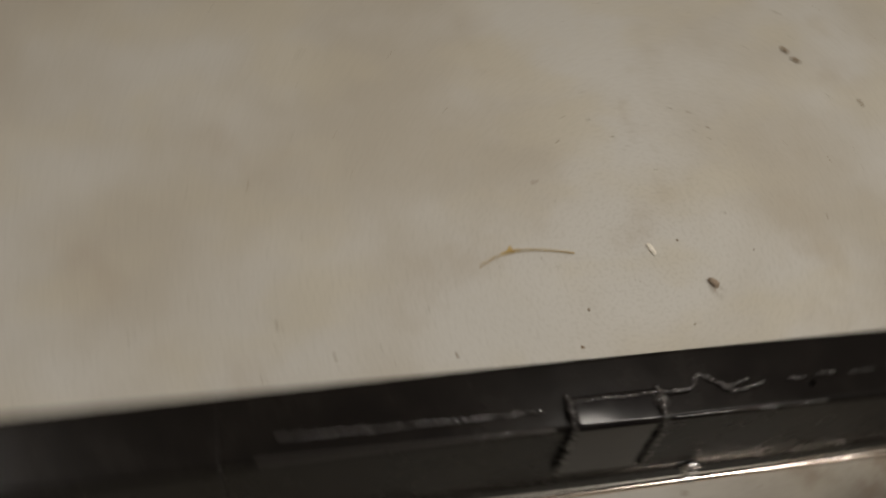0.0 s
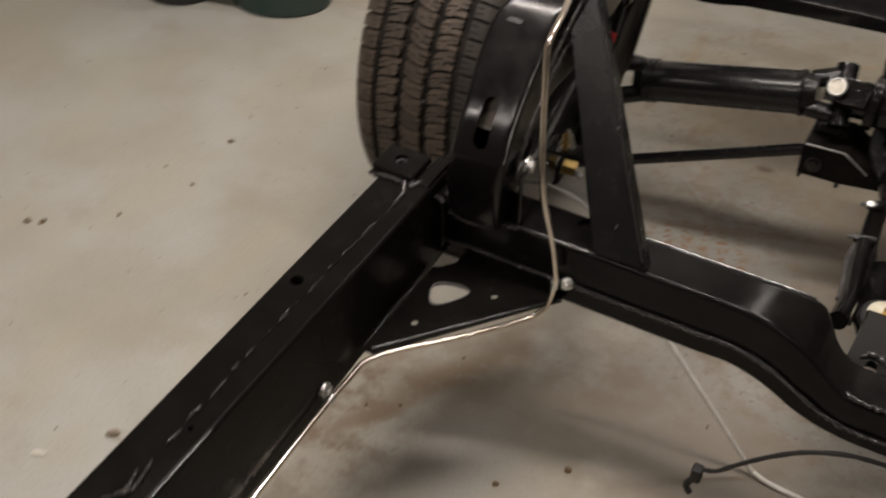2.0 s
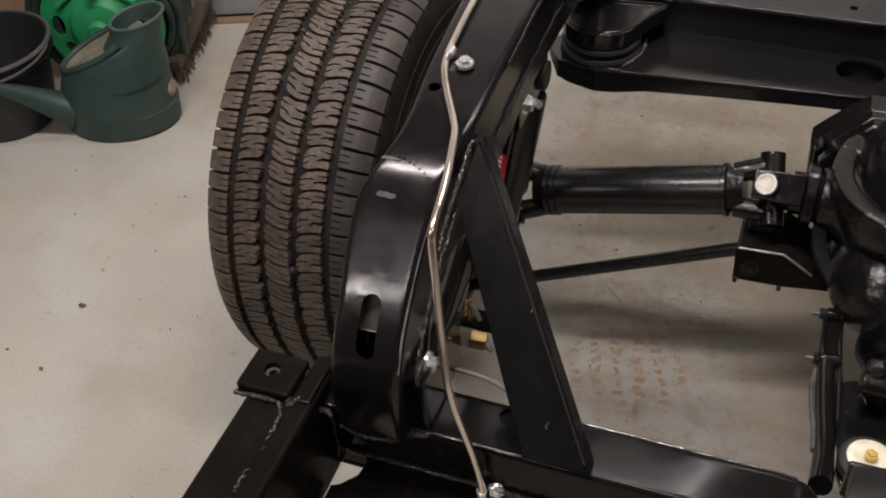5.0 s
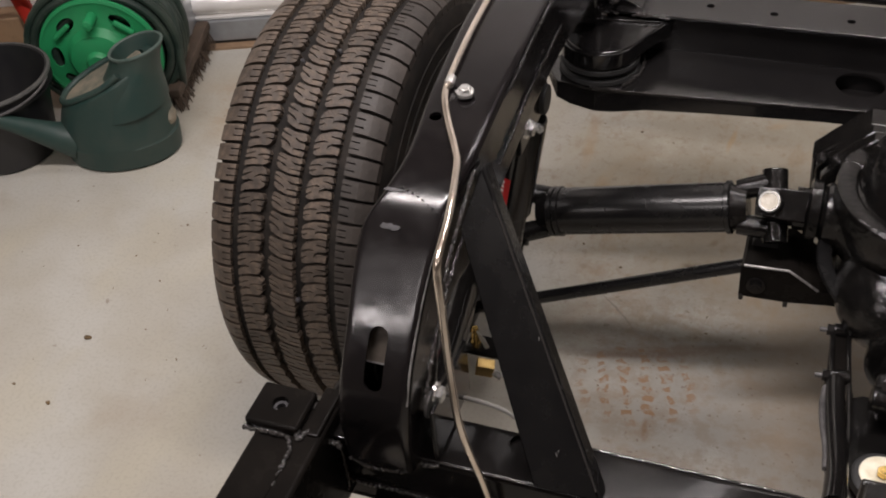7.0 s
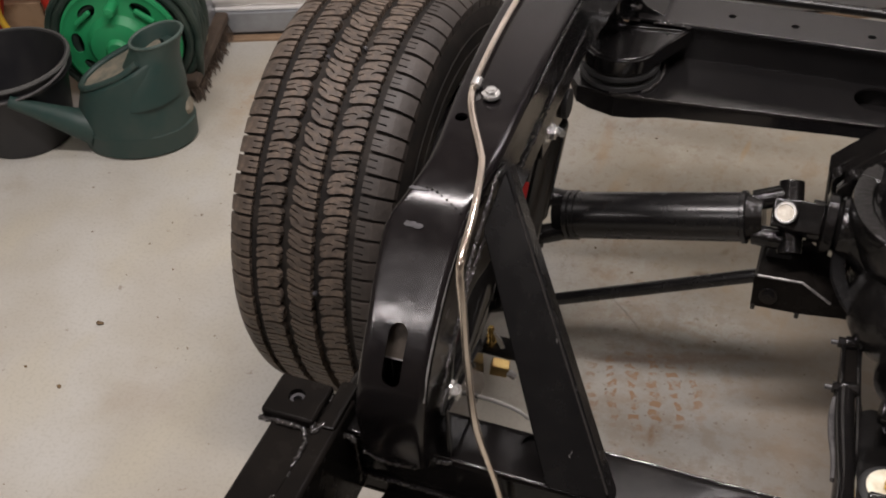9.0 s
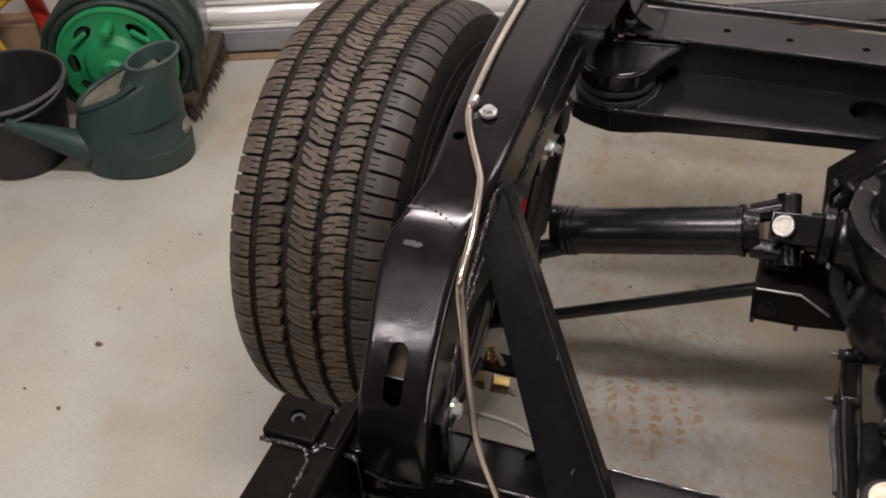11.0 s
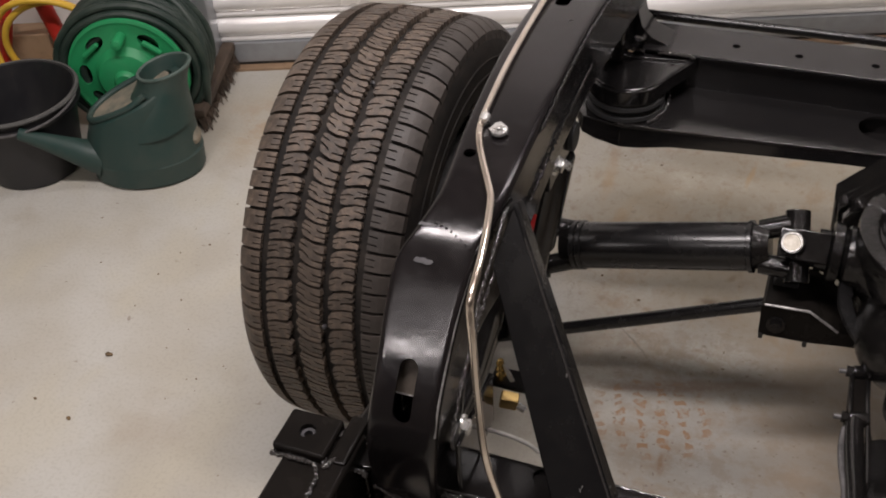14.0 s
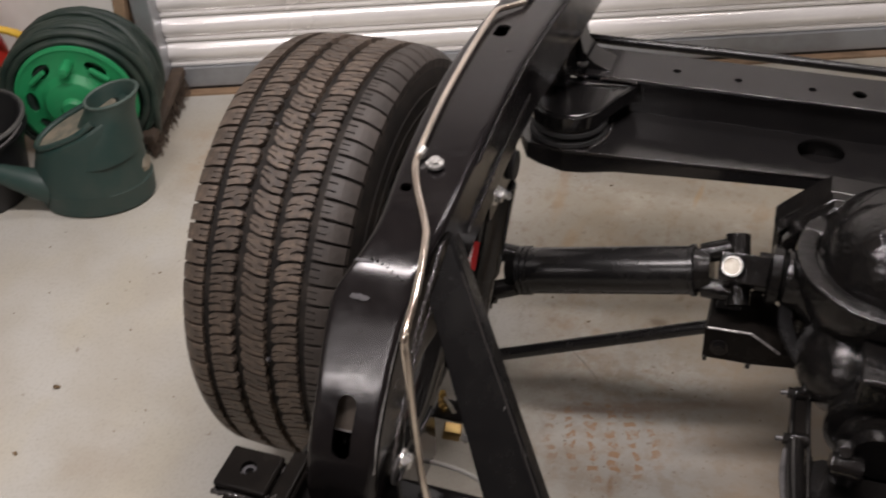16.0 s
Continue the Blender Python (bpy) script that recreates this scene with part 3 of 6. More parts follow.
# welded repair plate round the inner top edge
part("repair_plate", b_box((-0.594, -1.245, 0.40), (0.038, 0.092, 0.120), bevel=0.006, seg=3), XMP, chassis, "welded repair plate over the rail edge")
weld(chassis, [(-0.611, -1.198, RT + 0.004), (-0.58, -1.198, RT + 0.004), (-0.574, -1.198, 0.42), (-0.574, -1.198, 0.35)], 0.0045)
weld(chassis, [(-0.611, -1.292, RT + 0.004), (-0.58, -1.292, RT + 0.004), (-0.574, -1.292, 0.42), (-0.574, -1.292, 0.35)], 0.0042)
part("weld_lump", b_lathe([(0.0005, 0.010), (0.006, 0.008), (0.010, 0.003), (0.011, -0.002)], 16, "z", (-0.597, -1.197, RT)), WELD, chassis)
part("front_sleeve", b_box((-0.612, -2.09, (RT + RB) / 2), (0.076, 0.92, RT - RB + 0.008), bevel=0.006, seg=3), RAILP, chassis)

# glossy rods added to draw the lamp's reflection along the rail's inner bevel
part("glint_wear_edge", b_tube([(-0.5805, -1.60, RT - 0.0012), (-0.5805, -1.45, RT - 0.0012), (-0.5805, -1.31, RT - 0.0012)], 0.0022, 8), WELD, chassis)
part("glint_wear_edge", b_tube([(-0.5800, -1.185, RT - 0.0012), (-0.5800, -1.10, RT - 0.0014), (-0.5800, -1.02, RT - 0.0016)], 0.0009, 8), WELD, chassis)

# body mount at the end of the rail
mount = part("body_mount", b_box((-0.636, -0.5385, 0.4560), (0.064, 0.056, 0.024), bevel=0.004, seg=3), RAILP, chassis, "welded body mount pad with a bolt hole")
cut(mount, b_rod((-0.637, -0.537, 0.452), (-0.637, -0.537, 0.52), 0.0095, seg=20))
part("captive_nut", b_lathe([(0.0090, 0.0), (0.0090, 0.008), (0.0052, 0.008), (0.0052, 0.0)], 18, "z", (-0.637, -0.537, 0.4535), closed=True), DULL, chassis)
weld(chassis, [(-0.668, -0.5690, 0.455), (-0.640, -0.5700, 0.458), (-0.612, -0.5700, 0.459)], 0.0036)
weld(chassis, [(-0.614, -0.572, 0.459), (-0.604, -0.585, 0.458), (-0.603, -0.610, 0.457)], 0.0030)
# short tongue and web that tie the rail end into the kick-up
part("end_web", b_box((-0.592, -0.528, 0.425), (0.022, 0.070, 0.070), bevel=0.005), RAILP, chassis)
part("end_tongue", b_rod((-0.600, -0.552, 0.440), (-0.586, -0.470, 0.452), 0.0085, seg=16, bevel=0.003), BLACK, chassis)
part("tie_plate", b_box((-0.570, -0.512, 0.432), (0.030, 0.055, 0.006), pose(0, 0, 0), bevel=0.002), BLACK, chassis)
weld(chassis, [(-0.602, -0.570, 0.458), (-0.596, -0.556, 0.455), (-0.584, -0.548, 0.440), (-0.566, -0.545, 0.426)], 0.0042)
weld(chassis, [(-0.606, -0.565, 0.459), (-0.607, -0.540, 0.458), (-0.603, -0.515, 0.455)], 0.0036)
weld(chassis, [(-0.577, -0.531, 0.425), (-0.577, -0.530, 0.395), (-0.576, -0.530, 0.360), (-0.576, -0.530, 0.330)], 0.0028)

# cross member: a straight box that drops in an S towards the middle
XM_TOP = [(-0.600, 0.410), (-0.450, 0.410), (-0.340, 0.410), (-0.260, 0.410), (-0.200, 0.410), (-0.155, 0.408), (-0.119, 0.402), (-0.088, 0.390), (-0.060, 0.373), (-0.033, 0.350), (-0.007, 0.329), (0.020, 0.325), (0.050, 0.325), (0.090, 0.325), (0.150, 0.325), (0.230, 0.325), (0.350, 0.325)]
XM_BACK = [(-0.600, 0.411), (-0.450, 0.411), (-0.340, 0.411), (-0.260, 0.411), (-0.200, 0.411), (-0.155, 0.411), (-0.119, 0.411), (-0.088, 0.410), (-0.060, 0.400), (-0.033, 0.350), (-0.007, 0.328), (0.020, 0.325), (0.050, 0.325), (0.090, 0.325), (0.150, 0.325), (0.230, 0.325), (0.350, 0.325)]
XM_BOT = [(-0.600, 0.306), (-0.450, 0.306), (-0.340, 0.306), (-0.260, 0.306), (-0.200, 0.306), (-0.155, 0.308), (-0.119, 0.300), (-0.088, 0.286), (-0.060, 0.270), (-0.033, 0.259), (-0.007, 0.253), (0.020, 0.250), (0.050, 0.250), (0.090, 0.250), (0.150, 0.250), (0.230, 0.250), (0.350, 0.250)]
top = smooth_path([(x, XM, z) for x, z in XM_TOP], 5)
rear_top = smooth_path([(x, XM, z) for x, z in XM_BACK], 5)
bot = smooth_path([(x, XM, z) for x, z in XM_BOT], 5)
bm = bmesh.new()
DEPTH = 0.068
rings = []
for a, b, c in zip(top, bot, rear_top):
    e = 0.006
    sec = []
    for cy, cz, t0 in ((XM + e, a.z - e, 90), (XM + e, b.z + e, 180), (XM + DEPTH - e, b.z + e, 270), (XM + DEPTH - e, c.z - e, 0)):
        for k in range(-1, 6):
            t = radians(t0 + 22.5 * min(max(k, 0), 4))
            tx = Vector((-math.sin(t), math.cos(t))) * (-0.004 if k < 0 else 0.004 if k > 4 else 0)
            sec.append((cy + e * math.cos(t) + tx.x, cz + e * math.sin(t) + tx.y))
    rings.append([bm.verts.new((a.x, y, z)) for y, z in sec])
for r0, r1 in zip(rings[:-1], rings[1:]):
    for k in range(28):
        bm.faces.new((r0[k], r0[(k + 1) % 28], r1[(k + 1) % 28], r1[k]))
bm.faces.new(rings[0])
bm.faces.new(rings[-1][::-1])
cross = part("cross_member", bm, XMP, chassis, "box-section cross member that drops in the middle")
cut(cross, b_rod((-0.382, XM + 0.05, 0.405), (-0.382, XM + 0.05, 0.43), 0.013, seg=20))
# seam where the two pressings of the cross member lap
lap = [Vector((a.x, XM - 0.0012, b.z + (a.z - b.z) * 0.38)) for a, b in zip(top, bot) if a.x > -0.585]
bm = bmesh.new()
rows_ = [[bm.verts.new((p.x, XM + dy, p.z + dz)) for dy, dz in ((0.001, 0.002), (-0.0022, 0.0), (-0.0022, -0.010), (0.001, -0.013))] for p in lap]
for r0, r1 in zip(rows_[:-1], rows_[1:]):
    for k in range(3):
        bm.faces.new((r0[k], r0[k + 1], r1[k + 1], r1[k]))
part("lap_strip", bm, XMP, chassis)
weld(chassis, [p + Vector((0, -0.0024, 0)) for p in lap[::3] + [lap[-1]]], 0.0030)
weld(chassis, [(-0.556, -0.547, 0.414), (-0.52, -0.552, 0.4135), (-0.486, -0.547, 0.413)], 0.0026)
weld(chassis, [(-0.575, XM - 0.001, 0.416), (-0.52, XM - 0.008, 0.414), (-0.46, XM - 0.004, 0.412)], 0.0032)

# added glossy beads standing in for bevel highlights at the back and front of its top
back = [(a.x, XM + DEPTH - 0.002, a.z - 0.0006) for a in rear_top if -0.33 < a.x < -0.075]
part("glint_wear_edge", b_tube(back, 0.0016, 8), WELD, chassis, "added glossy bead that gives the edge its highlight")
part("glint_wear_edge", b_tube([(-0.49, XM + 0.0015, 0.4112), (-0.42, XM + 0.0012, 0.4115), (-0.36, XM + 0.0012, 0.4115)], 0.0012, 8), WELD, chassis, "added glossy bead that gives the edge its highlight")

# gusset plate in the corner, with its lightening hole
gus = part("gusset_plate", b_prism([(-0.574, -0.522), (-0.392, -0.522), (-0.385, -0.534), (-0.560, -0.745), (-0.574, -0.745)], Matrix.Translation((0, 0, 0.313)), 0.004, 0.001), RAILP, chassis, "triangular corner gusset with a rounded hole")
HOLE = [(-0.547, -0.620), (-0.5545, -0.597), (-0.541, -0.584), (-0.515, -0.579), (-0.504, -0.584), (-0.507, -0.597), (-0.525, -0.622), (-0.538, -0.628)]
hole = smooth_path([(*p, 0) for p in HOLE + HOLE[:1]], 3)[:-1]
cut(gus, b_prism([(p.x, p.y) for p in hole], Matrix.Translation((0, 0, 0.30)), 0.03),
    b_rod((-0.541, -0.670, 0.30), (-0.541, -0.670, 0.33), 0.0050, seg=14), b_rod((-0.470, -0.573, 0.30), (-0.470, -0.573, 0.33), 0.0050, seg=14),
    b_prism([(-0.547, -0.527), (-0.5745, -0.527), (-0.5745, -0.564), (-0.565, -0.560), (-0.549, -0.541)], Matrix.Translation((0, 0, 0.30)), 0.03))
part("hole_rim", b_tube([(p.x, p.y, 0.3172) for p in hole], 0.0009, 6, closed=True), EDGE, chassis, "added glossy bead that gives the edge its highlight of the hole")
weld(chassis, [(-0.5765, -0.735, 0.319), (-0.5765, -0.66, 0.319), (-0.5765, -0.58, 0.319)], 0.0022)
part("gusset_flange", b_rod((-0.566, -0.738, 0.315), (-0.388, -0.532, 0.315), 0.0045, seg=12), BLACK, chassis, "rolled edge of the gusset")

# kick-up rail arching over the axle
PROF = [(-0.548, 0.412), (-0.556, 0.460), (-0.558, 0.498), (-0.552, 0.530), (-0.536, 0.562), (-0.511, 0.592), (-0.475, 0.627), (-0.436, 0.662), (-0.402, 0.685), (-0.350, 0.700), (-0.250, 0.713), (-0.120, 0.727), (0.0, 0.729), (0.15, 0.716), (0.40, 0.690), (0.80, 0.66)]
INNER = [(-0.468, 0.412), (-0.468, 0.450), (-0.466, 0.485), (-0.462, 0.508), (-0.456, 0.524), (-0.448, 0.536), (-0.425, 0.550), (-0.400, 0.560), (-0.375, 0.566), (-0.335, 0.578), (-0.250, 0.598), (-0.120, 0.616), (0.0, 0.620), (0.15, 0.608), (0.40, 0.580), (0.80, 0.55)]
WID = [(-0.558, -0.482), (-0.557, -0.479), (-0.555, -0.476), (-0.553, -0.475), (-0.552, -0.475), (-0.553, -0.475), (-0.557, -0.475), (-0.557, -0.472), (-0.543, -0.467), (-0.535, -0.461), (-0.543, -0.460), (-0.547, -0.459), (-0.546, -0.457), (-0.544, -0.455), (-0.542, -0.453), (-0.54, -0.45)]


def kick_up():
    o = smooth_path([(0, y, z) for y, z in PROF], 5)
    i = smooth_path([(0, y, z) for y, z in INNER], 5)
    w = smooth_path([(a, b, 0) for a, b in WID], 5)
    bm = bmesh.new()
    rings = []
    for p, q, ww in zip(o, i, w):
        d = (q - p).normalized()
        ring = []
        for off in (0.0, 0.004):
            a, b, e = ww.x + off, ww.y - off, 0.0075 - off * 0.8
            P, Q = p + d * off, q - d * off
            for x, base, sgn in ((a, P, 1), (b, P, 1), (b, Q, -1), (a, Q, -1)):
                s = 1 if x == a else -1
                X = Vector((s, 0, 0))
                D = d * sgn
                o_ = Vector((x, 0, 0)) + base + X * e + D * e
                seq = [Vector((x, 0, 0)) + base + D * (e + 0.004)]
                seq += [o_ - X * e * math.cos(t) - D * e * math.sin(t) for t in [math.pi / 2 * k / 4 for k in range(5)]]
                seq += [Vector((x, 0, 0)) + base + X * (e + 0.004)]
                seq = seq if (s == 1) == (sgn == 1) else seq[::-1]
                ring.extend(bm.verts.new(v) for v in seq)
        rings.append((ring[:28], ring[28:]))
    for (a0, a1), (b0, b1) in zip(rings[:-1], rings[1:]):
        for u, v in ((a0, b0), (a1, b1)):
            for k in range(28):
                bm.faces.new((u[k], u[(k + 1) % 28], v[(k + 1) % 28], v[k]))
    for u, v in (rings[0], rings[-1]):
        for k in range(28):
            bm.faces.new((u[k], u[(k + 1) % 28], v[(k + 1) % 28], v[k]))
    return bm


kick = part("kick_up_rail", kick_up(), KICKP, chassis, "arched box-section rail over the axle with a slotted front")
ms = basis((-0.5145, -0.5527, 0.5806), (1, 0, 0), (0, 0.52, 0.854))
slot = [(0.0102 * math.cos(a), 0.0235 + 0.0108 * math.sin(a)) for a in [math.pi * k / 10 for k in range(11)]] + [(0.0102 * math.cos(a), -0.0235 + 0.0108 * math.sin(a)) for a in [math.pi + math.pi * k / 10 for k in range(11)]]
cut(kick, b_prism(slot, ms, -0.08), b_rod((-0.521, -0.30, 0.68), (-0.521, -0.30, 0.74), 0.007, seg=16),
    b_prism([(x * 0.9, y * 0.55) for x, y in slot], basis((-0.508, 0.035, 0.68), (1, 0, 0), (0, 1, 0)), 0.08))
# welds and scuffs on the hump
for k in range(9):
    f = k / 8
    part("weld_spatter", b_lathe([(0.0003, 0.0012), (0.0011, 0.0009), (0.0017, 0.0)], 8, "z", (-0.523 + 0.050 * f, -0.401 - 0.021 * f ** 1.4, 0.6862 - 0.0135 * f ** 1.4)), BLACK, chassis)
part("scuff", b_prism([(-0.010, -0.0012), (-0.002, -0.0024), (0.010, -0.0010), (0.013, 0.0006), (0.004, 0.0016), (-0.006, 0.0014)], basis((-0.532, -0.404, 0.6850), (1, 0, 0), (0, 0.82, 0.57)), 0.0005), DULL, chassis, "rubbed patch of bare steel")
# thin bright line along the edge of the outer pressing
part("lip_edge", b_tube(smooth_path([(-0.4777, -0.5490, 0.5288), (-0.4777, -0.5335, 0.5600), (-0.4777, -0.5090, 0.5890), (-0.4777, -0.4730, 0.6235), (-0.4747, -0.4345, 0.6580)], 5), 0.0017, 8), EDGE, chassis, "bright lip along the inner edge")
# inner plate seen through the slot
part("inner_plate", b_box((0, 0.0150, -0.0430), (0.046, 0.046, 0.004), ms, bevel=0.001), DULLSTEEL, chassis, "dull brown plate inside the rail")
part("glint_wear_edge", b_rod(ms @ Vector((-0.022, -0.0080, -0.0412)), ms @ Vector((0.022, -0.0080, -0.0412)), 0.0008, seg=8), SCUFF, chassis)
weld(chassis, [(-0.459, -0.36, 0.690), (-0.456, -0.42, 0.672), (-0.455, -0.48, 0.640)], 0.0024)
weld(chassis, [(-0.464, -0.535, 0.52), (-0.463, -0.50, 0.57), (-0.459, -0.45, 0.62), (-0.455, -0.37, 0.66)], 0.0022)
part("scuff", b_prism([(-0.011, -0.0015), (-0.007, -0.0034), (-0.001, -0.0028), (0.004, -0.0040), (0.009, -0.0026), (0.0115, 0.0004), (0.008, 0.0022), (0.004, 0.0018), (0.001, 0.0034), (-0.004, 0.0022), (-0.008, 0.0030)], basis((-0.525, -0.436, 0.6632), (1, 0, 0), (0, 0.78, 0.63)), 0.0006), DULL, chassis, "patch of scuffed bare steel")

weld(chassis, [(-0.4575, -0.24, 0.708), (-0.4565, -0.12, 0.722), (-0.4545, 0.0, 0.724), (-0.4525, 0.15, 0.711), (-0.4505, 0.30, 0.695)], 0.0022, material=BLACK)
weld(chassis, [(-0.4580, -0.28, 0.640), (-0.4570, -0.15, 0.660), (-0.4555, -0.02, 0.668)], 0.0022, material=BLACK)
# diagonal brace between the cross member and the kick-up
A, B, C, D = Vector((-0.282, -0.528, 0.416)), Vector((-0.352, -0.530, 0.416)), Vector((-0.456, -0.420, 0.662)), Vector((-0.456, -0.346, 0.684))
nrm = (A - B).cross(C - B).normalized()
bm = bmesh.new()
top4 = [bm.verts.new(p) for p in (A, B, C, D)]
low4 = [bm.verts.new(p - nrm * 0.004) for p in (A, B, C, D)]
bm.faces.new(top4)
bm.faces.new(low4[::-1])
for k in range(4):
    bm.faces.new((top4[k], top4[(k + 1) % 4], low4[(k + 1) % 4], low4[k]))
bmesh.ops.recalc_face_normals(bm, faces=bm.faces)
bmesh.ops.bevel(bm, geom=list(bm.edges), offset=0.0018, segments=3, affect="EDGES")
part("diagonal_brace", bm, SATIN, chassis, "flat diagonal brace plate with a turned-down edge")


def flange(p, q, depth, name):
    bm = bmesh.new()
    inward = nrm.cross(q - p).normalized()
    v = [p, q, q - nrm * depth, p - nrm * depth]
    a = [bm.verts.new(x) for x in v]
    b = [bm.verts.new(x + inward * 0.0035) for x in v]
    bm.faces.new(a)
    bm.faces.new(b[::-1])
    for k in range(4):
        bm.faces.new((a[k], a[(k + 1) % 4], b[(k + 1) % 4], b[k]))
    bmesh.ops.recalc_face_normals(bm, faces=bm.faces)
    bmesh.ops.bevel(bm, geom=list(bm.edges), offset=0.001, segments=2, affect="EDGES")
    return part(name, bm, SATIN, chassis)


flange(D, A, 0.026, "brace_flange")
# thin gloss bead added for the highlight down the brace's edge
part("glint_wear_edge", b_tube([D.lerp(A, f) + nrm * 0.0002 for f in (0.1, 0.5, 0.97)], 0.0015, 8), WELD, chassis, "added glossy bead that gives the edge its highlight")


for f, g, a in ((0.52, 0.16, 0.0), (0.56, 0.175, 0.6), (0.75, 0.62, 0.3)):
    o = B.lerp(A, f) + (C - B) * g + nrm * 0.0002
    u = (C - B).normalized() * math.cos(a) + (A - B).normalized() * math.sin(a)
    part("scratch", b_prism([(-0.0028, -0.0003), (0.0015, -0.0005), (0.0032, 0.0002), (0.0, 0.0004)], basis(o, u, nrm.cross(u)), 0.0004), EDGE, chassis, "small bright scratch")

# ---- rear cross member, hung in rubber at its ends ----
rear = thing("rear_cross_member", "gloss black pressed cross member above the differential", "cross member")
bm = b_box((-0.08, 0.374, 0.5035), (0.864, 0.094, 0.005), bevel=0.0015)
rtop = part("top_plate", bm, REARP, rear)
cut(rtop, *[b_rod((x, y, 0.48), (x, y, 0.53), r, seg=16) for x, y, r in ((-0.310, 0.372, 0.0065), (-0.212, 0.366, 0.0065), (-0.098, 0.366, 0.0065), (-0.028, 0.368, 0.011))])
part("front_web", b_box((-0.06, 0.3405, 0.441), (0.82, 0.004, 0.122), bevel=0.001), REARP, rear)
ledge = part("ledge", b_prism([(-0.546, 0.262), (-0.540, 0.240), (-0.518, 0.207), (-0.456, 0.197), (-0.07, 0.2245), (0.36, 0.2547), (0.36, 0.338), (-0.50, 0.338)], Matrix.Translation((0, 0, 0.435)), 0.005, 0.0015), REARP, rear)
cut(ledge, b_prism([(0.036 * math.cos(a), 0.034 * math.sin(a)) for a in [2 * math.pi * k / 32 for k in range(32)]], Matrix.Translation((-0.070, 0.297, 0.42)), 0.04))
FRONT = basis((-0.456, 0.1985, 0), (0.816, 0.0577, 0), (0, 0, 1))
part("front_lip", b_prism([(0.0, 0.434), (0.818, 0.434), (0.818, 0.405), (0.34, 0.414), (0.18, 0.411), (0.08, 0.407), (0.03, 0.3985), (0.0, 0.397)], FRONT, -0.004, 0.001), REARP, rear)
part("corner_lip", b_prism([(0.0, 0.408), (0.020, 0.401), (0.063, 0.397), (0.063, 0.4345), (0.0, 0.4345)], basis((-0.518, 0.2085, 0), (0.062, -0.010, 0), (0, 0, 1)), -0.004, 0.001), REARP, rear)
part("end_lip", b_prism([(0.0, 0.425), (0.020, 0.416), (0.040, 0.407), (0.040, 0.4345), (0.0, 0.4345)], basis((-0.541, 0.242, 0), (0.022, -0.033, 0), (0, 0, 1)), -0.004), REARP, rear)
part("bottom_plate", b_box((-0.04, 0.292, 0.404), (0.80, 0.09, 0.004), bevel=0.001), REARP, rear)
part("back_web", b_box((-0.06, 0.4170, 0.443), (0.82, 0.004, 0.116), bevel=0.001), REARP, rear)
part("floor_plate", b_box((-0.06, 0.3790, 0.386), (0.82, 0.072, 0.004), bevel=0.001), REARP, rear)
MC = (-0.462, 0.262)
cush = b_lathe([(0.001, 0.0), (0.060, 0.0), (0.064, 0.004), (0.062, 0.009), (0.055, 0.012), (0.060, 0.016), (0.063, 0.021), (0.061, 0.026), (0.054, 0.029), (0.056, 0.033), (0.001, 0.033)], 44, "z", (*MC, 0.4395))
part("rubber_mount", cush, BUSH, rear, "round ribbed black rubber mount")
pad = [(MC[0] + 0.062 * math.cos(a), MC[1] + 0.061 * math.sin(a)) for a in [math.pi * 0.90 + k * math.pi * 0.90 / 14 for k in range(15)]] + [(-0.392, 0.275), (-0.364, 0.330), (-0.523, 0.330)]
part("mount_pad", b_prism(pad, Matrix.Translation((0, 0, 0.4700)), 0.026, 0.002), REARP, rear)
part("pad_cup", b_tube(smooth_path([(-0.518, 0.300, 0.4965), (-0.516, 0.26, 0.4965), (-0.500, 0.226, 0.4965), (-0.468, 0.209, 0.4965), (-0.436, 0.214, 0.4965), (-0.412, 0.236, 0.4965), (-0.398, 0.268, 0.4965), (-0.376, 0.318, 0.4965)], 4), 0.0018, 8), REARP, rear, "raised lip round the pad")
part("pad_lip", b_tube([(-0.520, 0.303, 0.4970), (-0.46, 0.309, 0.4975), (-0.380, 0.318, 0.4970)], 0.0026, 8), REARP, rear)
weld(rear, [(-0.515, 0.327, 0.500), (-0.49, 0.325, 0.502), (-0.45, 0.324, 0.503)], 0.0032)
weld(rear, [(-0.425, 0.324, 0.502), (-0.40, 0.325, 0.503), (-0.368, 0.325, 0.502)], 0.0036)
weld(rear, [(-0.398, 0.300, 0.445), (-0.395, 0.265, 0.443), (-0.402, 0.235, 0.442), (-0.415, 0.212, 0.442)], 0.0042)
weld(rear, [(-0.462, 0.198, 0.441), (-0.44, 0.199, 0.441), (-0.415, 0.201, 0.441)], 0.0028)
part("rail_bracket", b_box((-0.497, 0.352, 0.555), (0.050, 0.150, 0.105), bevel=0.006), REARP, rear)
part("corner_gusset", b_prism([(0.0, 0.0), (0.060, 0.0), (0.030, 0.012), (0.012, 0.030), (0.0, 0.075)], basis((-0.472, 0.345, 0.505), (1, 0, 0), (0, 0, 1)), -0.055, 0.002), REARP, rear)
weld(rear, [(-0.456, 0.28, 0.55), (-0.454, 0.33, 0.52), (-0.455, 0.40, 0.507)], 0.0045)
for x, y in ((-0.430, 0.248), (-0.490, 0.262), (-0.400, 0.306), (-0.455, 0.296)):
    part("rivet", b_lathe([(0.0005, 0.002), (0.002, 0.0015), (0.0028, 0.0)], 10, "z", (x, y, 0.497)), REARP, rear)

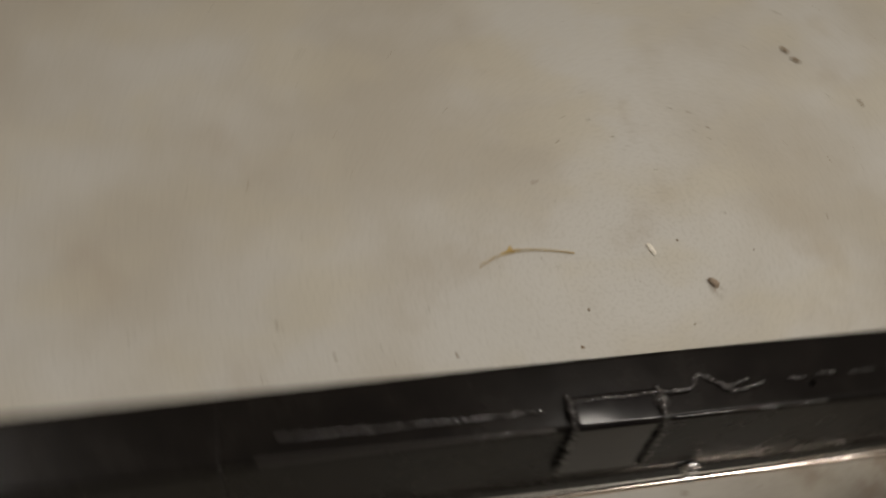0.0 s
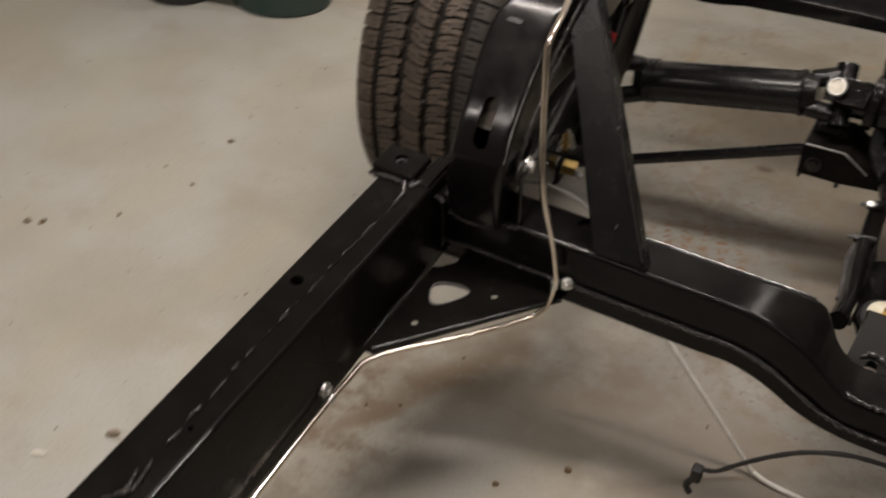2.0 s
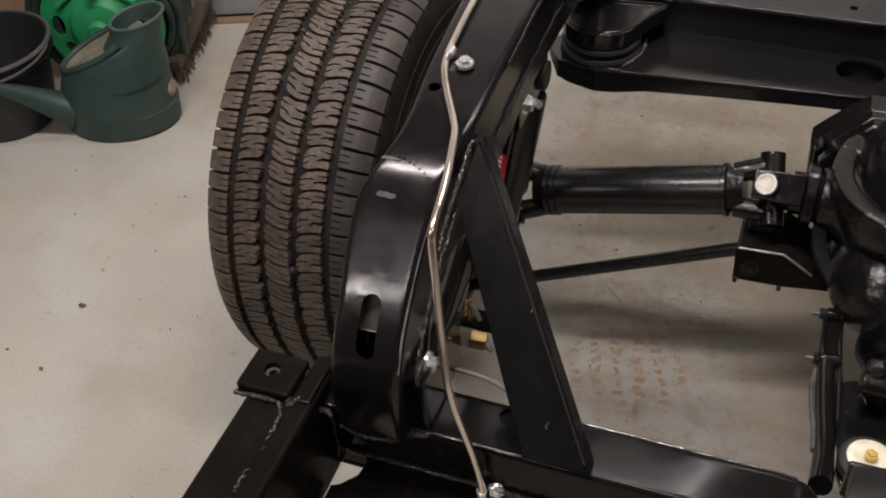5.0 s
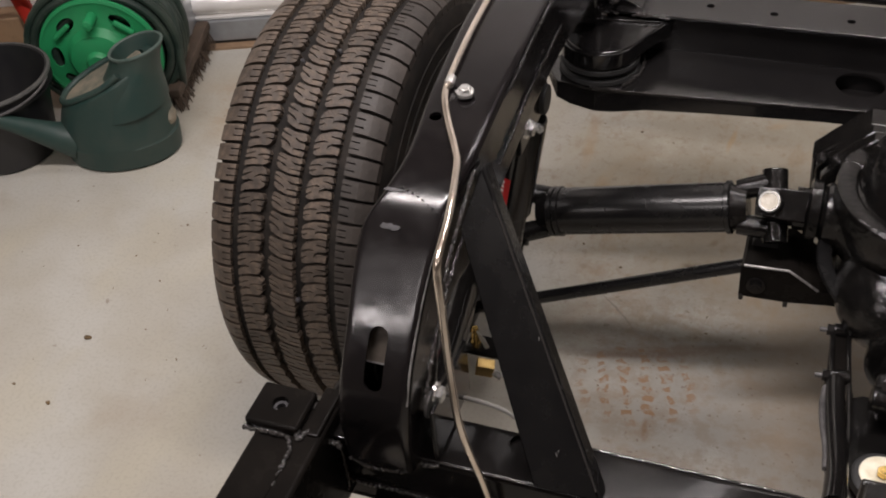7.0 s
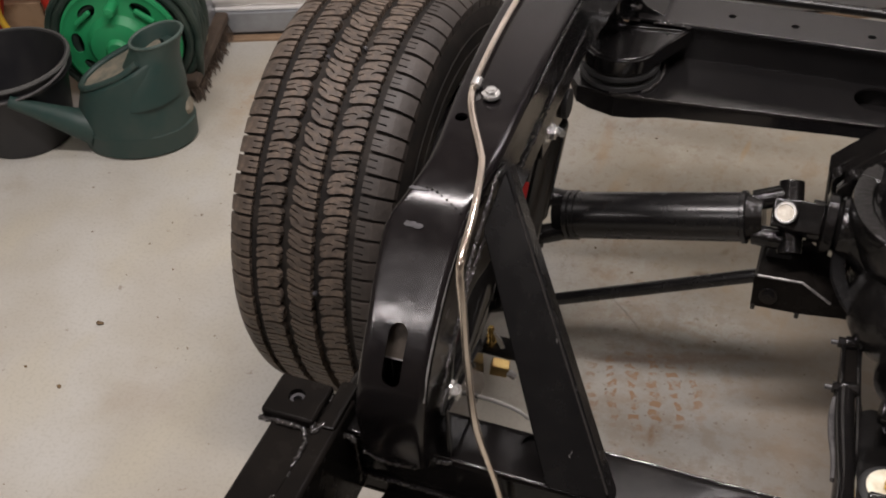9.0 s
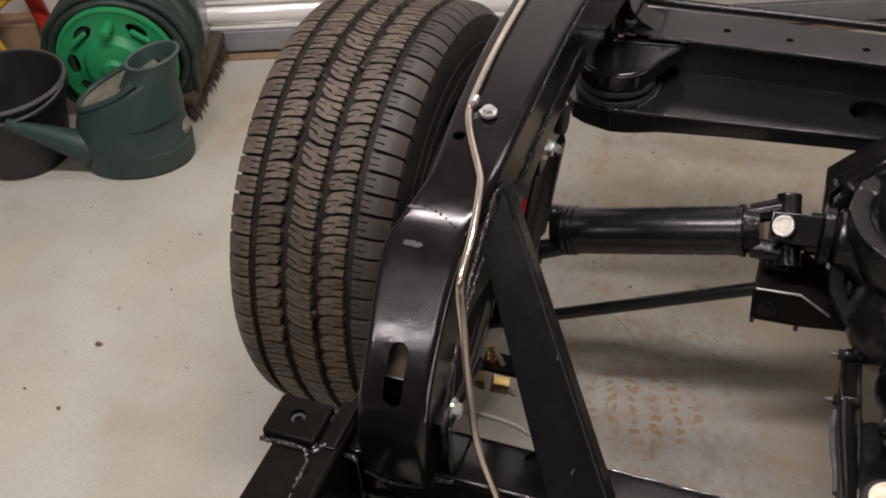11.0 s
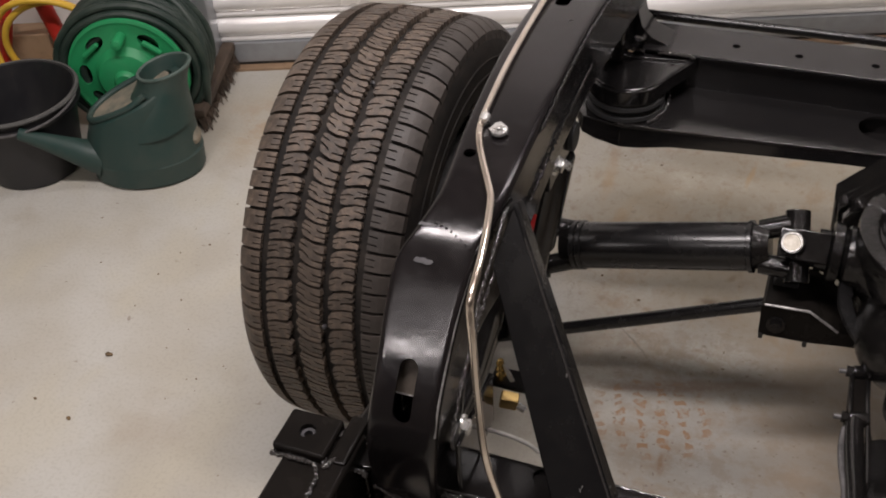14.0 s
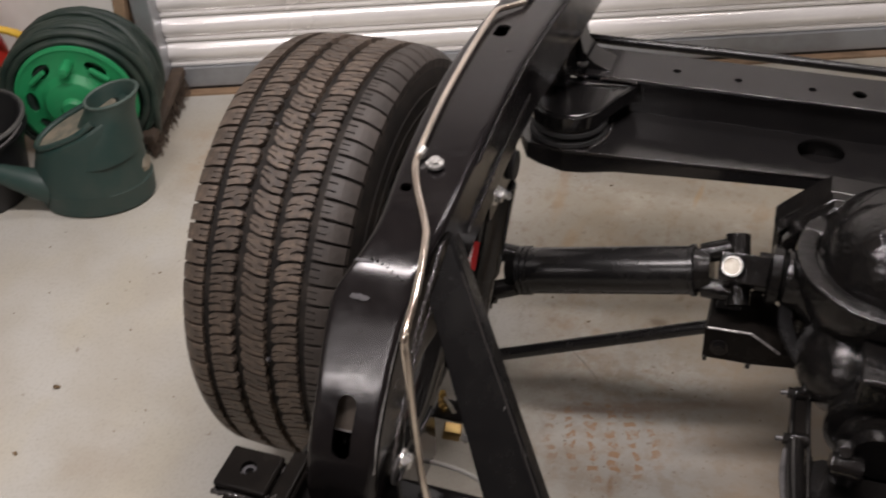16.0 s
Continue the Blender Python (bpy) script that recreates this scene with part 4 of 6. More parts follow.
# added gloss beads for the bright highlight lines on plate and ledge
part("glint_wear_edge", b_tube([(-0.42, 0.3275, 0.5055), (0.0, 0.3275, 0.5055), (0.35, 0.3275, 0.5055)], 0.0011, 8), WELD, rear)
part("glint_wear_edge", b_tube([(-0.452, 0.1975, 0.4398), (-0.07, 0.2250, 0.4398), (0.35, 0.2545, 0.4398)], 0.0009, 8), WELD, rear)

rod = thing("anti_roll_bar", "thin satin black round bar behind the cross member", "anti-roll bar")
part("bar", b_tube(smooth_path([(-0.62, 0.56, 0.452), (-0.50, 0.55, 0.450), (-0.2, 0.550, 0.452), (0.10, 0.550, 0.450), (0.40, 0.55, 0.448)], 5), 0.0085, 12), SATIN, rod)
tail = thing("tail_cross_member", "black rear end cross member of the chassis", "cross member")
part("beam", b_box((0.02, 0.93, 0.56), (0.95, 0.075, 0.07), bevel=0.008), REARP, tail)

CAPM = mat("dull_bearing_cap", (0.60, 0.57, 0.50), 0.5, metal=0.4, var=0.7, scale=90, dark=(0.35, 0.31, 0.24))

# ---- wheel ----
WX, WZ, TR = -0.7520, 0.3305, 0.3325
wheel = thing("rear_wheel", "car wheel with a used all-season tyre standing on the concrete", "wheel", at=(WX, 0.001, WZ))
G = 0.0095  # tread depth
prof = [(0.195, -0.096), (0.205, -0.108), (0.230, -0.119), (0.256, -0.122), (0.2815, -0.1195), (0.2965, -0.1155), (0.3065, -0.1095), (0.3140, -0.1015), (0.3190, -0.092), (TR - G, -0.076)]
carc = prof + [(TR - G, x) for x in (-0.04, 0.0, 0.04)] + [(r, -x) for r, x in reversed(prof)]
tyre = part("tyre", b_lathe(carc + [(0.19, 0.09), (0.19, -0.09)], 96, "x", closed=True), RUBBER, wheel, "worn radial tyre with dusty brown tread")
for r, x in ((0.253, 0.1222), (0.2745, 0.1205), (0.2945, 0.1145), (0.219, 0.1150)):
    part("sidewall_rib", b_lathe([(r - 0.0015, x - 0.001), (r, x + 0.0012), (r + 0.0015, x - 0.001), (r, x - 0.003)], 72, "x", closed=True), RUBBER, tyre)
part("rim", b_lathe([(0.20, -0.10), (0.206, -0.105), (0.206, -0.098), (0.190, -0.092), (0.182, -0.06), (0.178, 0.0), (0.182, 0.06), (0.190, 0.092), (0.206, 0.098), (0.206, 0.105), (0.198, 0.10), (0.176, 0.06), (0.172, 0.0), (0.176, -0.06)], 64, "x", closed=True), SATIN, wheel, "black steel wheel rim")
part("wheel_disc", b_lathe([(0.001, -0.03), (0.06, -0.03), (0.10, -0.045), (0.175, -0.03), (0.175, -0.024), (0.10, -0.038), (0.06, -0.022), (0.001, -0.022)], 48, "x"), SATIN, wheel)
PITCH = 72
TREAD = mat("tread_rubber", (0.052, 0.040, 0.031), 0.60, var=0.65, scale=75, dark=(0.155, 0.116, 0.085), bump=0.7, bscale=300, rvar=0.14)


def tread_tone(m):
    """Each block a little lighter or darker, by chance."""
    n, l = m.node_tree.nodes, m.node_tree.links
    b = n["Principled BSDF"]
    src = b.inputs["Base Color"].links[0].from_socket
    oi = n.new("ShaderNodeObjectInfo")
    hs = n.new("ShaderNodeHueSaturation")
    r = n.new("ShaderNodeMapRange")
    r.inputs["To Min"].default_value, r.inputs["To Max"].default_value = 0.72, 1.25
    l.new(oi.outputs["Random"], r.inputs["Value"])
    l.new(r.outputs["Result"], hs.inputs["Value"])
    l.new(src, hs.inputs["Color"])
    l.new(hs.outputs["Color"], b.inputs["Base Color"])


tread_tone(TREAD)
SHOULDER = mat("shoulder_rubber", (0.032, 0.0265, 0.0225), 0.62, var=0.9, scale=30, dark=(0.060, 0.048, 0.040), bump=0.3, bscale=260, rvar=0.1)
tread_tone(SHOULDER)
STEP = 2 * math.pi / PITCH


def crown(x):
    """Height of the tread surface across its width: flat with falling shoulders."""
    a = abs(x)
    return TR - 0.004 * (a / 0.09) ** 2 - (max(0.0, a - 0.085) / 0.030) ** 2 * 0.015


def block(outline, length, material, depth=G):
    """One tread block from (across, along) pairs; along in parts of a pitch of the given length."""
    bm = bmesh.new()
    t, b = [], []
    cx = sum(p[0] for p in outline) / len(outline)
    jit = random.Random(int(length * 100) + int(1000 * abs(cx)))
    for x, v in outline:
        x, v = x + jit.uniform(-0.0007, 0.0007), v + jit.uniform(-0.012, 0.012)
        a = v * STEP * length
        h = crown(x)
        hb = h - depth - 0.003
        t.append(bm.verts.new((x, h * math.sin(a), h * math.cos(a))))
        b.append(bm.verts.new((x + (x - cx) * 0.05, hb * math.sin(a), hb * math.cos(a))))
    n = len(t)
    bm.faces.new(t)
    for k in range(n):
        bm.faces.new((t[k], t[(k + 1) % n], b[(k + 1) % n], b[k]))
    bmesh.ops.recalc_face_normals(bm, faces=bm.faces)
    me = bpy.data.meshes.new("tread_block")
    bm.to_mesh(me)
    bm.free()
    me.materials.append(material)
    return me


def wave(x0, x1, flip, bow, lean, both=False):
    """A middle block: a rounded flank, bowed slots at its ends, a wedge bite and thin slits from its sides."""
    w = x1 - x0
    c = lambda f: bow * math.sin(math.pi * f) + lean * (f - 0.5)
    X = (lambda f: x0 + w * f) if flip > 0 else (lambda f: x1 - w * f)
    low = [(0.01, 0.23), (0.09, 0.12), (0.24, 0.060), (0.45, 0.045), (0.65, 0.055), (0.85, 0.075), (0.97, 0.060), (1.0, 0.12)]
    right = [(1.0, 0.33), (0.86, 0.36), (0.66, 0.355), (0.56, 0.325), (0.49, 0.28), (0.53, 0.37), (0.62, 0.425), (0.72, 0.455), (0.86, 0.480), (1.0, 0.53), (1.0, 0.66), (0.85, 0.68), (0.60, 0.72), (0.58, 0.745), (0.85, 0.74), (1.0, 0.75)]
    high = [(1.0, 0.89), (0.95, 0.955), (0.80, 0.945), (0.60, 0.925), (0.40, 0.915), (0.20, 0.925), (0.06, 0.88), (0.0, 0.77)]
    left = [(-0.02, 0.67), (0.14, 0.65), (0.34, 0.615), (0.48, 0.55), (0.53, 0.49), (0.44, 0.52), (0.30, 0.560), (0.14, 0.58), (-0.02, 0.58), (-0.01, 0.41), (0.22, 0.37), (0.24, 0.35), (0.0, 0.33)]
    if both:
        right = [(1.0, 0.25), (0.84, 0.27), (0.62, 0.265), (0.50, 0.22), (0.58, 0.31), (0.84, 0.335), (1.0, 0.35), (1.02, 0.53), (0.90, 0.56), (0.70, 0.59), (0.58, 0.66), (0.55, 0.71), (0.68, 0.67), (0.80, 0.650), (0.92, 0.650), (1.02, 0.69)]
        left = [(-0.02, 0.74), (0.14, 0.725), (0.38, 0.71), (0.38, 0.685), (0.14, 0.665), (-0.02, 0.65), (-0.02, 0.49), (0.12, 0.455), (0.30, 0.425), (0.41, 0.35), (0.44, 0.29), (0.32, 0.34), (0.20, 0.37), (0.08, 0.38), (-0.01, 0.33)]
    return [(X(f), v + c(f)) for f, v in low + right + high + left]


def shoulder_mesh(s, length, material):
    """An edge block: two fingers towards the groove, joined and rounded off towards the sidewall."""
    bm = bmesh.new()
    bend = lambda x: 0.05 * math.sin(38 * x)

    def strip(xs, v0, v1):
        tops, lows = [], []
        for x in xs:
            row, low = [], []
            for v in (v0, (v0 + v1) / 2, v1):
                a, h = (v + bend(x)) * STEP * length, crown(x)
                row.append(bm.verts.new((s * x, h * math.sin(a), h * math.cos(a))))
                hb = h - G - 0.003
                low.append(bm.verts.new((s * x, hb * math.sin(a), hb * math.cos(a))))
            tops.append(row)
            lows.append(low)
        for a, b in zip(tops[:-1], tops[1:]):
            for k in (0, 1):
                bm.faces.new((a[k], a[k + 1], b[k + 1], b[k]))
        for k in (0, 2):
            for i in range(len(xs) - 1):
                bm.faces.new((tops[i][k], tops[i + 1][k], lows[i + 1][k], lows[i][k]))
        for i in (0, -1):
            for k in (0, 1):
                bm.faces.new((tops[i][k], tops[i][k + 1], lows[i][k + 1], lows[i][k]))
    strip((0.0752, 0.081, 0.088, 0.096), 0.085, 0.30)
    strip((0.0752, 0.081, 0.088), 0.365, 0.635)
    strip((0.0752, 0.081, 0.088, 0.096), 0.70, 0.915)
    strip((0.088, 0.092, 0.096), 0.30, 0.70)
    strip((0.096, 0.101, 0.106, 0.111, 0.1135), 0.075, 0.925)
    return mesh_of("shoulder_block", bm, material, 40)


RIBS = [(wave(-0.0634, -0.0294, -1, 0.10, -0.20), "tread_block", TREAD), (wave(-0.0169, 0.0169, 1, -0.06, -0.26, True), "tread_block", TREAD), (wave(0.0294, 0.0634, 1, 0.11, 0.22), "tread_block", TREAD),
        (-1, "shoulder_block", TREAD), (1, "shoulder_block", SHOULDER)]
SIZES = (0.84, 0.92, 1.0, 1.08, 1.16)
seq_rng = random.Random(3)
SEQ = [0, 1, 2, 3, 4] * (PITCH // 5) + [2] * (PITCH % 5)
seq_rng.shuffle(SEQ)
DISTANT = bmesh.new()
for ri, (outline, nm, mtl) in enumerate(RIBS):
    kinds = [shoulder_mesh(outline, f, mtl) if isinstance(outline, int) else block(outline, f, mtl) for f in SIZES]
    ang = (0.0, 0.37, 0.71, 0.2, 0.55)[ri] * 360 / PITCH   # from the top, towards the back
    for k in range(PITCH):
        kind = SEQ[(k + 11 * ri) % PITCH]
        rot_m = Matrix.Rotation(radians(-ang), 4, "X")
        if ang > 225 or ang < 45:
            ob = new(nm, kinds[kind])
            ob.parent = tyre
            ob.matrix_local = rot_m
        else:
            DISTANT.from_mesh(kinds[kind])
            n0 = len(DISTANT.verts) - len(kinds[kind].vertices)
            DISTANT.verts.ensure_lookup_table()
            bmesh.ops.transform(DISTANT, matrix=rot_m, verts=DISTANT.verts[n0:])
        ang = (ang + SIZES[kind] * 360 / PITCH) % 360
ob = part("tread_remainder", DISTANT, TREAD, tyre, smooth=0)
ob["kind"] = "stuff"

peb = random.Random(8)
for x, deg, r in ((0.022, -18, 0.0042), (-0.022, -22, 0.0038), (0.003, -20, 0.0035), (0.022, -78, 0.0040)):
    bm = bmesh.new()
    bmesh.ops.create_icosphere(bm, subdivisions=1, radius=r)
    for v in bm.verts:
        v.co *= peb.uniform(0.7, 1.3)
    a = radians(deg)
    bmesh.ops.translate(bm, vec=(x, math.sin(a) * (TR - 0.003), math.cos(a) * (TR - 0.003)), verts=bm.verts)
    part("pebble", bm, DULL, tyre, "small stone caught in the tread", smooth=0)

# ---- drive: half shaft, joints, differential ----
P_IN, P_OUT = Vector((-0.161, 0.040, 0.3880)), Vector((-0.535, 0.036, 0.303))
sd = (P_IN - P_OUT).normalized()
ss = Vector((0, 1, 0))
su = sd.cross(ss).normalized()
su = su if su.z > 0 else -su
CAPD = (su * 0.70 - ss * 0.714).normalized()   # axis of the joint's bright cap
EARD = (su * 0.714 + ss * 0.70).normalized()   # axis of the shaft's own fork
shaft = thing("half_shaft", "satin black drive half shaft between universal joints", "drive shaft")
part("tube", b_rod(P_OUT + sd * 0.055, P_IN - sd * 0.060, 0.0360, seg=48), SATIN, shaft)
for q, s in ((P_IN - sd * 0.062, 1), (P_OUT + sd * 0.060, -1), (P_OUT + sd * 0.070, -1)):
    part("collar", b_lathe([(0.0350, -0.005), (0.0385, -0.003), (0.0385, 0.003), (0.0350, 0.005)], 36, "z", closed=True), SATIN, shaft).matrix_local = basis(q, ss, sd.cross(ss))


def yoke(centre, d, side, parent, name="yoke", square=False):
    """A fork whose two ears, on either side along side, hold a joint cross; d points from the neck to the cross."""
    d, side = Vector(d).normalized(), Vector(side).normalized()
    bm = bmesh.new()
    b_rod(centre - d * 0.062, centre - d * 0.036, 0.0355, 0.026, seg=28, bm=bm)
    up = d.cross(side).normalized()
    if not square:
        for s in (-1, 1):
            o = centre + side * s * 0.034
            b_rod(centre - d * 0.050 + side * s * 0.024, o + d * 0.004, 0.0150, 0.0160, seg=18, bm=bm)
            b_rod(o - side * s * 0.012, o + side * s * 0.018, 0.0175, seg=22, bevel=0.002, bm=bm)
        return part(name, bm, CAST, parent)
    for s in (-1, 1):
        o = centre + side * s * 0.030
        m = basis(o - d * 0.046, d, up)
        z = (m.to_3x3() @ Vector((0, 0, 1))).dot(side * s)
        b_prism([(0, -0.021), (0.034, -0.022), (0.052, -0.020), (0.066, -0.020), (0.068, 0.0), (0.066, 0.020), (0.052, 0.020), (0.034, 0.022), (0, 0.021)], m, 0.014 * (1 if z > 0 else -1), 0.003, bm=bm)
        b_rod(o + side * s * 0.004, o + side * s * 0.0230, 0.0170, seg=22, bevel=0.002, bm=bm)
    return part(name, bm, CAST, parent)


yoke(P_IN, sd, EARD, shaft)
part("joint_cross", b_rod(P_IN - CAPD * 0.034, P_IN + CAPD * 0.034, 0.013, seg=16, bm=b_rod(P_IN - EARD * 0.036, P_IN + EARD * 0.036, 0.013, seg=16)), CAST, shaft)
yoke(P_IN, Vector((-1, 0, 0)), CAPD, shaft, "inner_yoke", True)
cap = part("bearing_cap", b_rod(P_IN + CAPD * 0.052, P_IN + CAPD * 0.0550, 0.0145, seg=28, bevel=0.0010), CAPM, shaft, "bright bearing cap with a retaining clip")
part("circlip", b_lathe([(0.0118, 0.0), (0.0138, 0.0), (0.0138, 0.0018), (0.0118, 0.0018)], 24, "z", closed=True), ZINC, cap).matrix_local = basis(P_IN + CAPD * 0.0548, sd, CAPD.cross(sd))
yoke(P_OUT, -sd, EARD, shaft, "outer_yoke")
for s in (-1, 1):
    part("strap_bolt", b_rod(P_OUT - sd * 0.004 + EARD * s * 0.052, P_OUT - sd * 0.004 + EARD * s * 0.060, 0.013, seg=18, bevel=0.001), CAST, shaft)

hub = thing("wheel_hub_carrier", "black cast hub carrier with its flange behind the wheel", "hub carrier")
part("flange", b_rod((-0.610, 0.020, 0.322), (-0.582, 0.026, 0.310), 0.056, seg=36, bevel=0.003), CAST, hub)
part("carrier", b_lathe([(0.03, -0.605), (0.070, -0.605), (0.085, -0.63), (0.085, -0.67), (0.055, -0.70)], 36, "x", (0, 0.003, 0.335)), CAST, hub)
part("brake_disc", b_rod((-0.665, 0.003, 0.340), (-0.648, 0.003, 0.340), 0.150, seg=56, bevel=0.002), SCUFF, hub, "grey steel brake disc")
part("trailing_arm", b_tube(smooth_path([(-0.60, 0.02, 0.30), (-0.575, -0.15, 0.30), (-0.545, -0.32, 0.33), (-0.525, -0.47, 0.38)], 6), 0.034, 16), BLACK, hub, "black pressed trailing arm")

# ---- differential and what hangs on it ----
diff = thing("differential", "gloss black painted cast differential housing", "differential")
DX = 0.050
carrier = b_lathe([(0.001, 0.150), (0.070, 0.148), (0.105, 0.135), (0.118, 0.105), (0.122, 0.060), (0.118, 0.030), (0.100, 0.0), (0.088, -0.030), (0.076, -0.055), (0.070, -0.075), (0.066, -0.130), (0.070, -0.136), (0.070, -0.146), (0.056, -0.152), (0.001, -0.152)], 56, "y", (DX, 0, 0))
# the pinion nose sits lower than the ring gear
for v in carrier.verts:
    f = min(1.0, max(0.0, (0.02 - v.co.y) / 0.09))
    v.co.z += 0.405 - 0.095 * f * f * (3 - 2 * f)
part("housing", carrier, CAST, diff)
RC = Vector((0.042, 0.030, 0.0))
part("cover_rim", b_lathe([(0.103, 0.430), (0.104, 0.452), (0.107, 0.458), (0.112, 0.4605), (0.126, 0.4605), (0.131, 0.458), (0.133, 0.452), (0.132, 0.430)], 64, "z", RC, closed=True), CAST, diff, "raised rounded rim of the casing")
part("cover_dome", b_lathe([(0.106, 0.436), (0.100, 0.444), (0.095, 0.462), (0.088, 0.486), (0.072, 0.508), (0.048, 0.522), (0.020, 0.529), (0.0005, 0.530)], 56, "z", RC), CAST, diff)
part("lower_bowl", b_lathe([(0.128, 0.452), (0.126, 0.420), (0.116, 0.385), (0.098, 0.350), (0.075, 0.322), (0.040, 0.305), (0.0005, 0.300)], 56, "z", RC), CAST, diff)
part("rim_boss", b_box((0, 0, 0), (0.034, 0.030, 0.026), Matrix.Translation(RC + Vector((-0.108, 0.046, 0.448))) @ pose(0, 0, 0, 0, 0, -20), bevel=0.006, seg=3), CAST, diff)
# rear part of the casing: a sloping shoulder with a stepped front
REAR = [(-0.116, 0.320), (-0.122, 0.398), (-0.104, 0.418), (-0.070, 0.453), (-0.053, 0.468), (0.02, 0.466), (0.16, 0.462), (0.20, 0.41), (0.20, 0.345), (0.14, 0.30), (-0.06, 0.30)]
part("rear_casing", b_prism(REAR, basis((0, 0.205, 0), (1, 0, 0), (0, 0, 1)), 0.060, 0.014, seg=4), BLACK, diff)
part("casing_step", b_prism([(x * 0.93 - 0.002, 0.30 + (z - 0.30) * 1.04) for x, z in REAR], basis((0, 0.146, 0), (1, 0, 0), (0, 0, 1)), 0.024, 0.005, seg=3), BLACK, diff)
part("casing_step", b_prism([(x * 0.85 - 0.004, 0.30 + (z - 0.30) * 1.06) for x, z in REAR], basis((0, 0.123, 0), (1, 0, 0), (0, 0, 1)), 0.026, 0.006, seg=3), BLACK, diff)
for x, y, z in ((-0.108, 0.128, 0.418), (-0.086, 0.100, 0.440)):
    part("cover_bolt", b_rod((x, y, z), (x - 0.004, y - 0.010, z + 0.006), 0.0085, seg=6), CAST, diff)
for s in (-1, 1):
    part("output_boss", b_lathe([(0.085, s * 0.080), (0.066, s * 0.108), (0.046, s * 0.128), (0.042, s * 0.145), (0.036, s * 0.150), (0.030, s * 0.155), (0.030, s * 0.185), (0.001, s * 0.185)], 36, "x", (DX, 0.040, 0.390)), CAST, diff)
    part("seal_ring", b_lathe([(0.038, s * 0.152), (0.043, s * 0.153), (0.0445, s * 0.166), (0.038, s * 0.169)], 32, "x", (DX, 0.040, 0.390), closed=True), CAST, diff)
# flat web that runs from the bowl down to the pinion nose
fin = smooth_path([(-0.088, 0.006, 0.371), (-0.084, -0.018, 0.351), (-0.068, -0.045, 0.335), (-0.052, -0.066, 0.326), (-0.035, -0.100, 0.309)], 5)
bm = bmesh.new()
rr = []
for i, p in enumerate(fin):
    w = 0.0105 * (1 - 0.55 * (i / (len(fin) - 1)) ** 2)
    rr.append([bm.verts.new(p + Vector(q)) for q in ((-w, -0.004, -0.004), (-w * 0.8, -0.004, 0.001), (w * 0.8, 0.004, 0.001), (w, 0.005, -0.004), (0.03, 0.05, -0.05), (0.01, 0.05, -0.05))])
for a, b in zip(rr[:-1], rr[1:]):
    for k in range(6):
        bm.faces.new((a[k], a[(k + 1) % 6], b[(k + 1) % 6], b[k]))
bm.faces.new(rr[0])
bm.faces.new(rr[-1])
part("side_web", bm, SATIN, diff)
low = bmesh.new()
bmesh.ops.create_icosphere(low, subdivisions=4, radius=1.0)
for v in low.verts:
    v.co = Vector((0.004 + 0.072 * v.co.x, -0.030 + 0.095 * v.co.y, 0.328 + 0.072 * v.co.z))
part("lower_casing", low, CAST, diff)
part("nose_pad", b_box((0.050, -0.124, 0.396), (0.088, 0.086, 0.046), pose(0, 0, 0), bevel=0.006, seg=3), CAST, diff, "machined flat on the nose")
part("nose_band", b_lathe([(0.066, -0.004), (0.072, -0.002), (0.072, 0.004), (0.066, 0.006)], 36, "y", (DX, -0.085, 0.311), closed=True), CAST, diff)

# pinion flange with its open yoke
prop = thing("pinion_yoke", "gloss black pinion flange with two open yoke ears", "yoke")
part("flange", b_lathe([(0.001, -0.150), (0.050, -0.150), (0.053, -0.154), (0.053, -0.164), (0.040, -0.170), (0.036, -0.186), (0.001, -0.186)], 36, "y", (DX, 0, 0.305)), CAST, prop)
for s in (-1, 1):
    o = Vector((DX + s * 0.040, -0.196, 0.298))
    ear = part("ear", b_box((0, 0, 0), (0.026, 0.050, 0.046), Matrix.Translation(o) @ pose(0, 0, 0, 12, s * 14, s * 10), bevel=0.007, seg=3), CAST, prop)
    part("cup", b_rod(o + Vector((-s * 0.020, -0.016, 0.010)), o + Vector((s * 0.020, -0.016, 0.012)), 0.0165, seg=24, bevel=0.003), CAST, ear)
    part("strap_bolt", b_rod(o + Vector((s * 0.004, -0.010, 0.024)), o + Vector((s * 0.004, -0.012, 0.033)), 0.008, seg=6), BLACK, ear)

# front bracket of the differential, cushioned on the cross member
nose = thing("differential_bracket", "glossy black differential bracket bolted down through a rubber cushion", "bracket")
part("arm", b_prism([(-0.040, -0.180), (-0.012, -0.165), (0.100, -0.165), (0.125, -0.22), (0.105, -0.345), (0.050, -0.362), (-0.010, -0.350), (-0.030, -0.30)], Matrix.Translation((0, 0, 0.252)), 0.010, 0.003), BLACK, nose)
part("arm_side", b_box((-0.030, -0.245, 0.262), (0.008, 0.13, 0.040), pose(0, 0, 0), bevel=0.003), BLACK, nose)
part("cushion", b_lathe([(0.001, 0.262), (0.034, 0.262), (0.037, 0.267), (0.036, 0.278), (0.031, 0.281), (0.001, 0.281)], 36, "z", (0.013, -0.305, 0)), BUSH, nose, "black rubber cushion")
part("washer", b_lathe([(0.007, 0.2815), (0.0265, 0.2815), (0.0275, 0.2825), (0.0275, 0.2835), (0.0255, 0.2845), (0.014, 0.2845), (0.007, 0.283)], 40, "z", (0.013, -0.305, 0), closed=True), WASHER, nose, "large pale zinc washer")
hex_bolt(nose, (0.013, -0.305, 0.2835), (0, 0, 1), 0.0085, 0.006, False, BRASS, "bolt")
